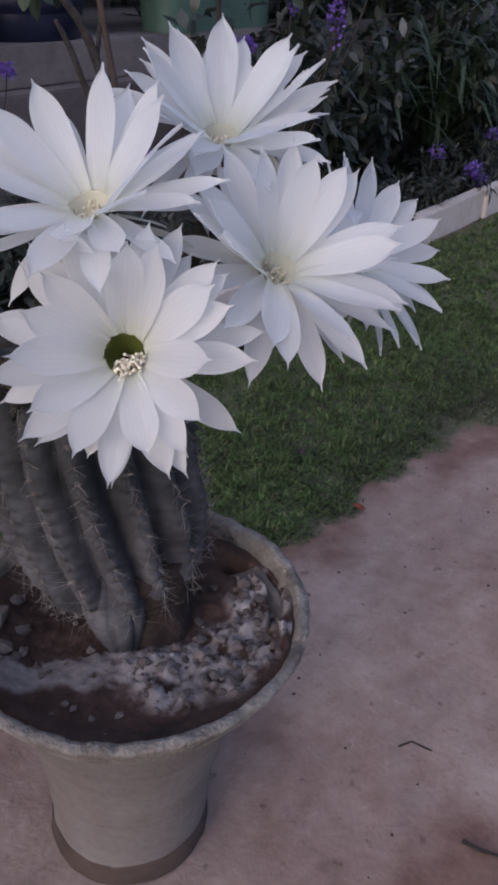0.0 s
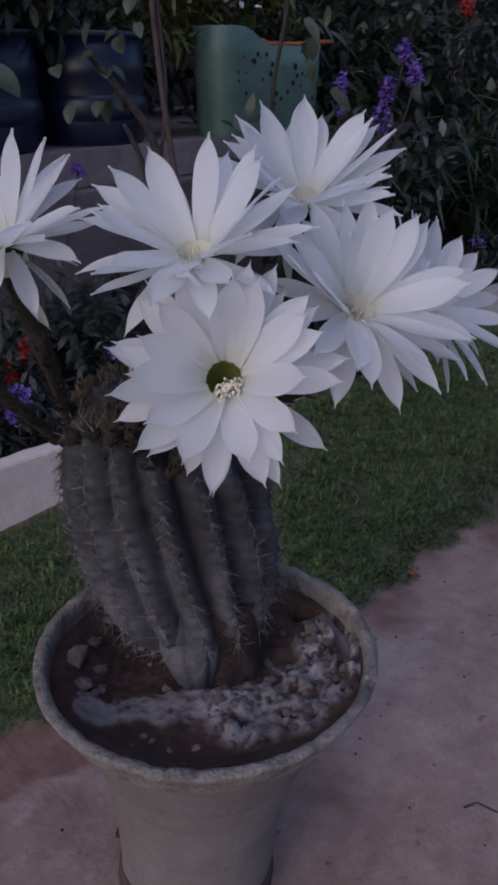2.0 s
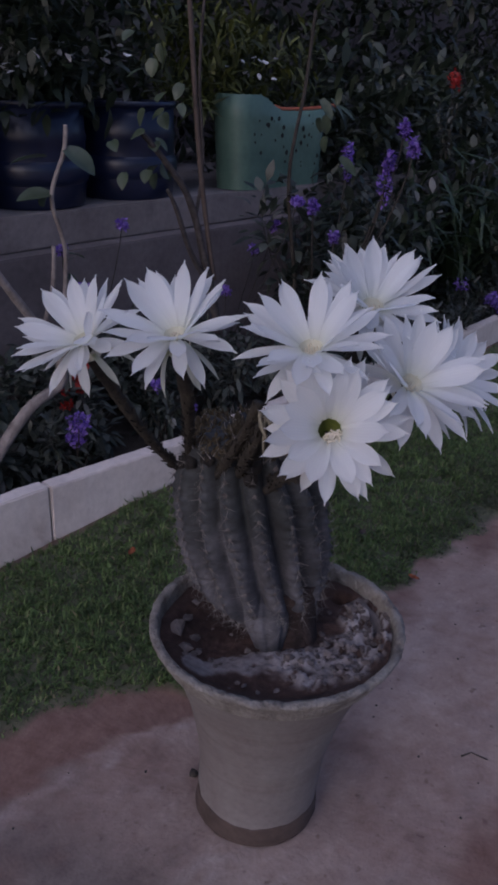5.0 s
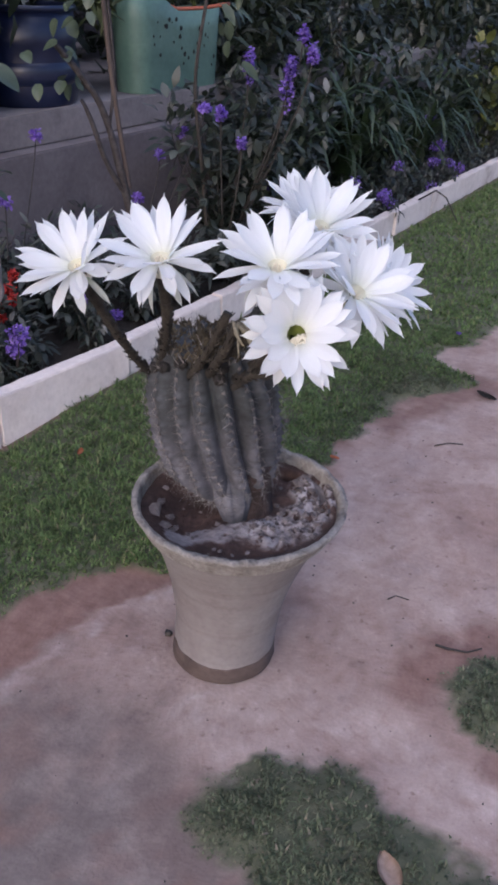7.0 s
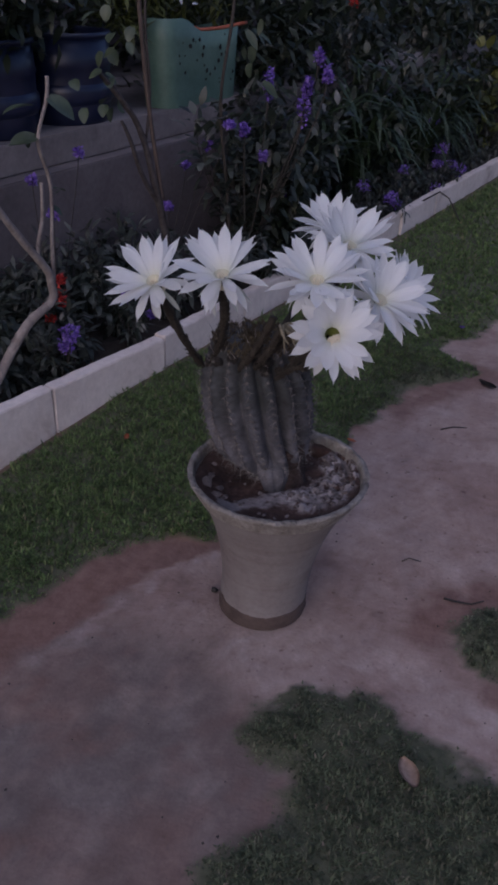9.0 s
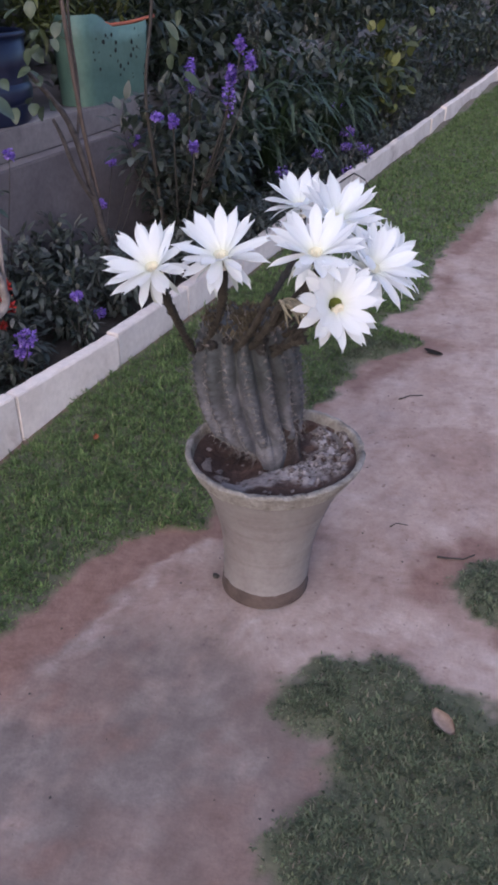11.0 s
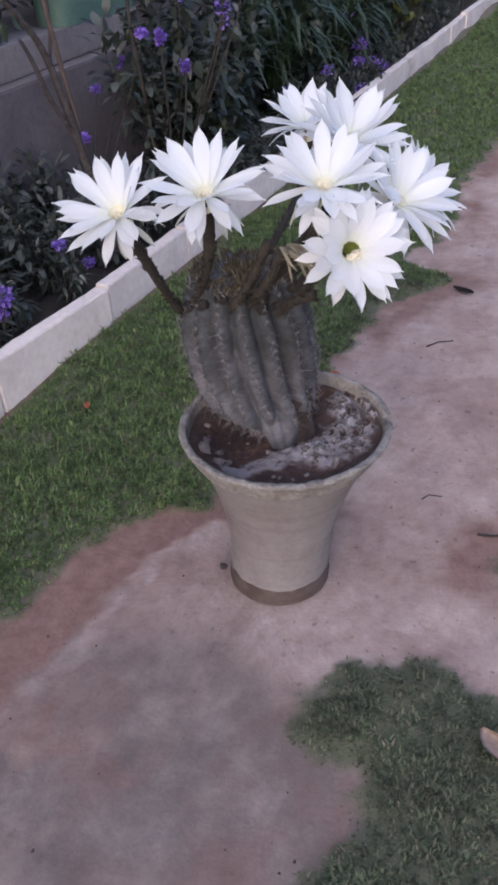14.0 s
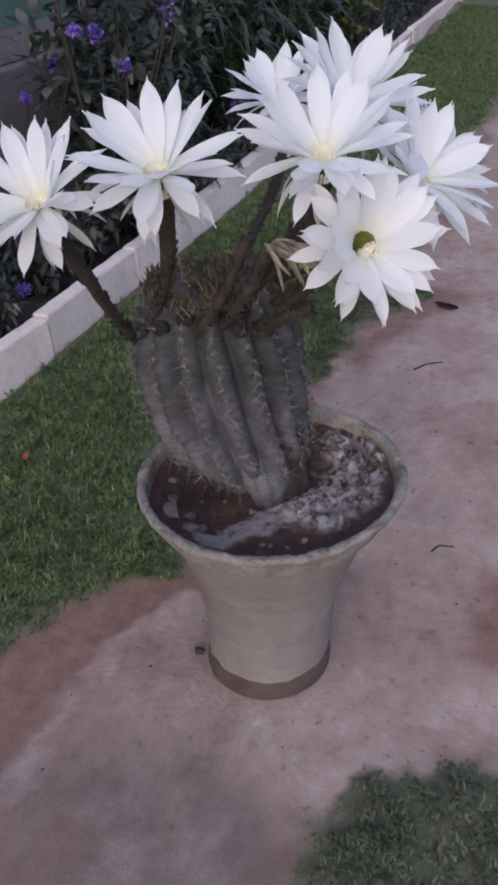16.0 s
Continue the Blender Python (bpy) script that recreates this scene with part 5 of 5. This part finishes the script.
for i, (p, d, s) in enumerate((((-0.6836, 0.44, 0.7496), (0.85, 0.25, -0.45), 0.066), ((-0.6986, 0.4052, 0.7368), (-0.5, -0.8, 0.05), 0.065), ((-0.6953, 0.4079, 0.6737), (-0.5, -0.8, 0.05), 0.06), ((-0.7002, 0.4079, 0.6787), (-0.3, 0.1, -0.2), 0.045), ((-0.6876, 0.4413, 0.5635), (0.2, 0.8, -0.1), 0.032), ((-0.6875, 0.4413, 0.554), (0.4, -0.4, 0.3), 0.028), ((-0.6916, 0.4312, 0.5253), (0.4, 0.3, -0.3), 0.03))):
    broad_leaf(bare, p, d, s, s * 0.72, i)

climber = empty("climber_on_stake", (-0.6411, 0.9506, 0.0933), "red-brown stake with a leafy woody climber twisting up it", "climber")
branch("stake", ((-0.6708, 0.9034, 0.4376), (-0.6785, 0.8851, 0.5547), (-0.6848, 0.8576, 0.7281), (-0.6856, 0.8166, 1.0668)), 0.0062, 0.0055, STAKE, climber)
branch("stalk", ((-0.6536, 0.9827, 0.0752), (-0.6713, 0.9169, 0.3403), (-0.6808, 0.8845, 0.4697), (-0.6994, 0.8466, 0.6171), (-0.7194, 0.7917, 0.6983), (-0.7436, 0.7326, 0.7655)), 0.0118, 0.0055, TRUNK, climber)
branch("stalk", ((-0.676, 0.9005, 0.418), (-0.6971, 0.8472, 0.5051), (-0.7089, 0.8065, 0.6062), (-0.7158, 0.7839, 0.6494)), 0.0078, 0.0040, TRUNK, climber)
branch("stalk", ((-0.6961, 0.8636, 0.5838), (-0.6803, 0.8667, 0.7089), (-0.6775, 0.8475, 0.8726), (-0.6618, 0.8466, 1.0665)), 0.0040, 0.0030, TRUNK, climber)
for i in range(20):
    r = random.Random(300 + i)
    p = Vector((r.uniform(-0.797, -0.667), r.uniform(0.689, 0.849), r.uniform(0.684, 1.004)))
    broad_leaf(climber, p, (r.uniform(-1, 1), r.uniform(-1, 0.5), r.uniform(-0.9, 0.0)), r.uniform(0.028, 0.046), r.uniform(0.020, 0.032), i + 20)
stake2 = empty("thin_stake", (-0.6087, 1.2153, 0.0988), "thin dark climber stem with broad leaves near its top", "climber")
branch("stalk", ((-0.6052, 1.2367, 0.0795), (-0.6064, 1.1834, 0.4084), (-0.6068, 1.131, 0.6552), (-0.5842, 1.1481, 0.86), (-0.5717, 1.1533, 1.0212)), 0.0055, 0.004, DARK_BARK, stake2)
for i in range(12):
    r = random.Random(400 + i)
    p = Vector((r.uniform(-0.593, -0.523), r.uniform(1.138, 1.358), r.uniform(0.672, 0.872)))
    broad_leaf(stake2, p, (r.uniform(-0.5, 1), r.uniform(-0.6, 0.8), r.uniform(-1.2, 0.0)), r.uniform(0.035, 0.062), r.uniform(0.016, 0.030), i + 60)

# ---- planters on the terrace ----


def barrel(u, v, radius, height):
    base = terrace_point(u, v, 0.496)
    thing = empty("blue_barrel", base, "cut-down dark blue plastic barrel planted with greenery", "planter", "blue barrels on the terrace")
    profiles = dict(
        shell=[(radius * 0.9, 0.0), (radius * 0.95, 0.01), (radius * 0.97, 0.05), (radius * 0.975, 0.11), (radius * 0.98, height * 0.62), (radius * 1.01, height * 0.66), (radius * 0.98, height * 0.72), (radius * 0.97, height - 0.012), (radius * 0.93, height - 0.012), (radius * 0.93, height - 0.05)],
        hoop=[(radius * 0.965, 0.052), (radius * 1.02, 0.060), (radius * 1.035, 0.072), (radius * 1.035, 0.088), (radius * 1.02, 0.100), (radius * 0.965, 0.108)],
        rim=[(radius * 0.96, height - 0.016), (radius * 1.02, height - 0.012), (radius * 1.03, height - 0.004), (radius * 1.0, height), (radius * 0.94, height), (radius * 0.925, height - 0.02)],
        soil=[(radius * 0.94, height - 0.045), (radius * 0.6, height - 0.038), (radius * 0.2, height - 0.034), (0.0, height - 0.034)])
    for key, profile in profiles.items():
        bm = lathe_bm(profile, 40, 0.001)
        bmesh.ops.transform(bm, matrix=Matrix.Translation(base), verts=bm.verts)
        part(key, bm, DARK_BARK if key == "soil" else BARREL, thing)


for u, v in ((-0.185, 0.135), (-0.475, 0.14), (-0.77, 0.14)):
    barrel(u, v, 0.130, 0.235)


def tub_point(u, v, z):
    return terrace_point(u + 0.115, v, z)


def tub():
    thing = empty("green_tub", tub_point(0.16, 0.15, 0.496), "faded green plastic tub with black spots and a cut edge", "planter")
    bm = bmesh.new()
    rows = []
    outline = []
    u1, v1, rr = 0.425, 0.13, 0.05
    for cu, cv, a0 in ((u1 - rr, v1 - rr, 0), (rr, v1 - rr, 90), (rr, rr, 180), (u1 - rr, rr, 270)):
        for k in range(5):
            a = radians(a0 + k * 22.5)
            outline.append((cu + rr * math.cos(a), cv + rr * math.sin(a)))
    dense = []
    for a, b in zip(outline, outline[1:] + outline[:1]):
        n = 10 if math.dist(a, b) > 0.05 else 1
        dense += [(a[0] + (b[0] - a[0]) * i / n, a[1] + (b[1] - a[1]) * i / n) for i in range(n)]

    def lip(u):
        return 0.255 - 0.042 * soft_step(u, 0.08, 0.19) + 0.010 * soft_step(u, 0.28, 0.5)

    for level in (0.0, 0.25, 0.5, 0.75, 1.0):
        rows.append([bm.verts.new(tub_point(u1 / 2 + (u - u1 / 2) * (0.93 + 0.07 * level), v1 / 2 + (v - v1 / 2) * (0.93 + 0.07 * level), 0.496 + lip(u) * level)) for u, v in dense])
    inner = [bm.verts.new(tub_point(u1 / 2 + (u - u1 / 2) * 0.97, v1 / 2 + (v - v1 / 2) * 0.95, 0.496 + lip(u))) for u, v in dense]
    low = [bm.verts.new(tub_point(u1 / 2 + (u - u1 / 2) * 0.94, v1 / 2 + (v - v1 / 2) * 0.92, 0.66)) for u, v in dense]
    rows += [inner, low]
    n = len(dense)
    for a, b in zip(rows, rows[1:]):
        for k in range(n):
            bm.faces.new((a[k], a[(k + 1) % n], b[(k + 1) % n], b[k]))
    bm.faces.new(low)
    part("shell", bm, TUB, thing)
    r = random.Random(5)
    for i in range(34):
        u, z = r.uniform(0.06, 0.42), r.uniform(0.05, 0.20)
        k = r.uniform(0.003, 0.008)
        level = min(1.0, z / lip(u))
        spot = bmesh.new()
        bmesh.ops.create_circle(spot, cap_ends=True, segments=9, radius=k)
        for v in spot.verts:
            p = v.co * r.uniform(0.75, 1.2)
            front = v1 / 2 * (1 - (0.93 + 0.07 * (z + p.y) / lip(u))) - 0.0025
            v.co = tub_point(u + p.x, front, 0.496 + z + p.y)
        part("spot", spot, SPOT, thing, "black spot", False)
    edge = bmesh.new()
    line = [tub_point(0.16 + 0.30 * i / 12, 0.012, 0.496 + lip(0.16 + 0.30 * i / 12) + 0.004) for i in range(13)]
    tube_bm(line, [0.006] * 13, 6, edge)
    part("liner_edge", edge, TERRACOTTA, thing, "orange liner edge")


tub()


def foliage_mass(name, box, count, leaf, material, seed, label, category="hedge"):
    """Dense leaves in an uneven bank between two levels of the terrace's own grid."""
    r = random.Random(seed)
    u0, u1, v0, v1, z0, z1 = box
    places, ways = [], []
    while len(places) < count:
        u, v, z = r.uniform(u0, u1), r.uniform(v0, v1), r.uniform(z0, z1)
        k = noise.fractal(Vector((u * 3.0, v * 3.0, z * 3.0 + seed)), 1.0, 2.0, 3)
        if k < -0.1 or z > z0 + (z1 - z0) * (0.75 + 0.4 * noise.noise(Vector((u * 2.5, v * 2, seed)))):
            continue
        places.append(terrace_point(u, v, z))
        ways.append(random_way(r, 0.2))
    return tagged(new(name, quads_mesh(name, np.array(leaf_quads(r, places, ways, *leaf)), material)), label, category, kind="stuff")


foliage_mass("planter_greenery", (-1.2, -0.10, -0.03, 0.34, 0.70, 1.15), 3000, (0.055, 0.020), LEAF_DARK, 71, "dense dark greenery growing out of the blue barrels", "foliage")
foliage_mass("planter_greenery", (-0.02, 0.55, 0.04, 0.30, 0.70, 1.05), 1500, (0.06, 0.012), LEAF_YELLOW, 72, "thin yellow-green shoots growing out of the green tub", "foliage")
foliage_mass("planter_greenery", (0.40, 8.0, -0.07, 0.44, 0.38, 1.0), 12000, (0.07, 0.026), LEAF_DARK, 75, "dark greenery crowding the terrace beside the tub", "foliage")
foliage_mass("white_blossom", (-0.7, 0.25, -0.06, 0.08, 0.79, 0.90), 45, (0.022, 0.018), WHITE_FLORET, 76, "small white blossom scattered in the planters' greenery", "flower")
foliage_mass("hedge", (-3.0, 8.4, 0.45, 1.0, 0.5, 1.9), 19000, (0.075, 0.03), LEAF_DARK, 73, "dark dense hedge behind the planters")
foliage_mass("bed_greenery", (1.0, 8.0, -0.34, 0.4, 0.02, 0.60), 14000, (0.06, 0.022), LEAF_DARK, 74, "dark mixed greenery filling the back of the bed", "foliage")
foliage_mass("hedge", (7.5, 8.3, -4.5, 0.4, -0.1, 1.8), 9000, (0.11, 0.05), LEAF_DARK, 77, "dark dense hedge closing the far end of the lawn")
bm = bmesh.new()
bmesh.ops.create_cube(bm, size=1.0)
for v in bm.verts:
    p = v.co.copy()
    v.co = terrace_point(2.8 + p.x * 12.6, 1.3 + p.y * 0.2, 1.3 + p.z * 2.6)
tagged(part("wall_back", bm, PLASTER, None, "", False), "plain dark wall behind the hedge", "wall", kind="structure")

# ---- fallen leaves and twigs ----


def fallen_leaf(place, length, width, turn, material, seed, label, curl=0.25):
    r = random.Random(seed)
    bm = bmesh.new()
    rows = []
    for j in range(9):
        v = j / 8
        w = width / 2 * max(0.04, math.sin(math.pi * (0.06 + 0.9 * v)) ** 0.8)
        rows.append([bm.verts.new((w * u, length * (v - 0.5), 0.003 + curl * w * u * u + 0.08 * length * (2 * v - 1) ** 2 + 0.001 * r.uniform(-1, 1))) for u in (-1, -0.5, 0, 0.5, 1)])
    for a, b in zip(rows, rows[1:]):
        for i in range(4):
            bm.faces.new((a[i], a[i + 1], b[i + 1], b[i]))
    bmesh.ops.solidify(bm, geom=bm.faces[:], thickness=0.0006)
    z = ground_height(place[0], place[1]) + (place[2] if len(place) > 2 else 0.0)
    bmesh.ops.transform(bm, matrix=Matrix.Translation((place[0], place[1], z)) @ pose(0, 0, 0, 0, 0, turn), verts=bm.verts)
    tagged(part("fallen_leaf", bm, material), label, "leaf")


fallen_leaf((0.344, -0.275, 0.014), 0.052, 0.028, 35, DRY_LEAF, 1, "dry curled brown leaf lying on the grass patch", 0.5)
fallen_leaf((0.243, 1.074), 0.06, 0.022, 60, DARK_BARK, 2, "dark rotting leaf lying on the path's edge", 0.6)
fallen_leaf((-0.471, 0.334, 0.014), 0.026, 0.013, 20, ORANGE_LEAF, 3, "small orange leaf lying in the lawn")
fallen_leaf((-0.010, 0.616, 0.004), 0.024, 0.012, 80, ORANGE_LEAF, 4, "small orange leaf at the edge of the lawn")
fallen_leaf((0.109, 1.408, 0.012), 0.022, 0.018, 10, PURPLE, 5, "fallen purple blossom on the lawn")
fallen_leaf((-0.143, 0.667, 0.016), 0.022, 0.014, 10, STONE, 6, "small pale leaf lying in the lawn")


def twig(points, radius, label):
    pts = [(x, y, ground_height(x, y) + radius + z) for x, y, z in points]
    tagged(part("twig", tube_bm(pts, [radius * (1 - 0.15 * i) for i in range(len(pts))], 6, None, True, 0.1), DARK_BARK), label, "twig")


twig(((0.1764, 0.7762, 0), (0.2021, 0.7981, 0.002), (0.2343, 0.811, 0)), 0.0018, "thin dark twig lying on the path")
twig(((0.3126, 0.1462, 0), (0.3324, 0.1451, 0.002), (0.362, 0.1525, 0), (0.3818, 0.1674, 0.003)), 0.0022, "thin crooked twig lying on the path")
twig(((0.2143, 0.2208, 0), (0.225, 0.2338, 0.002), (0.2484, 0.2347, 0)), 0.0013, "tiny bent twig lying on the path")
twig(((-0.2509, 2.368, 0.085), (-0.1836, 2.3433, 0.132), (-0.1361, 2.3117, 0.125), (-0.0751, 2.2716, 0.06)), 0.004, "dark stick leaning across the kerb")
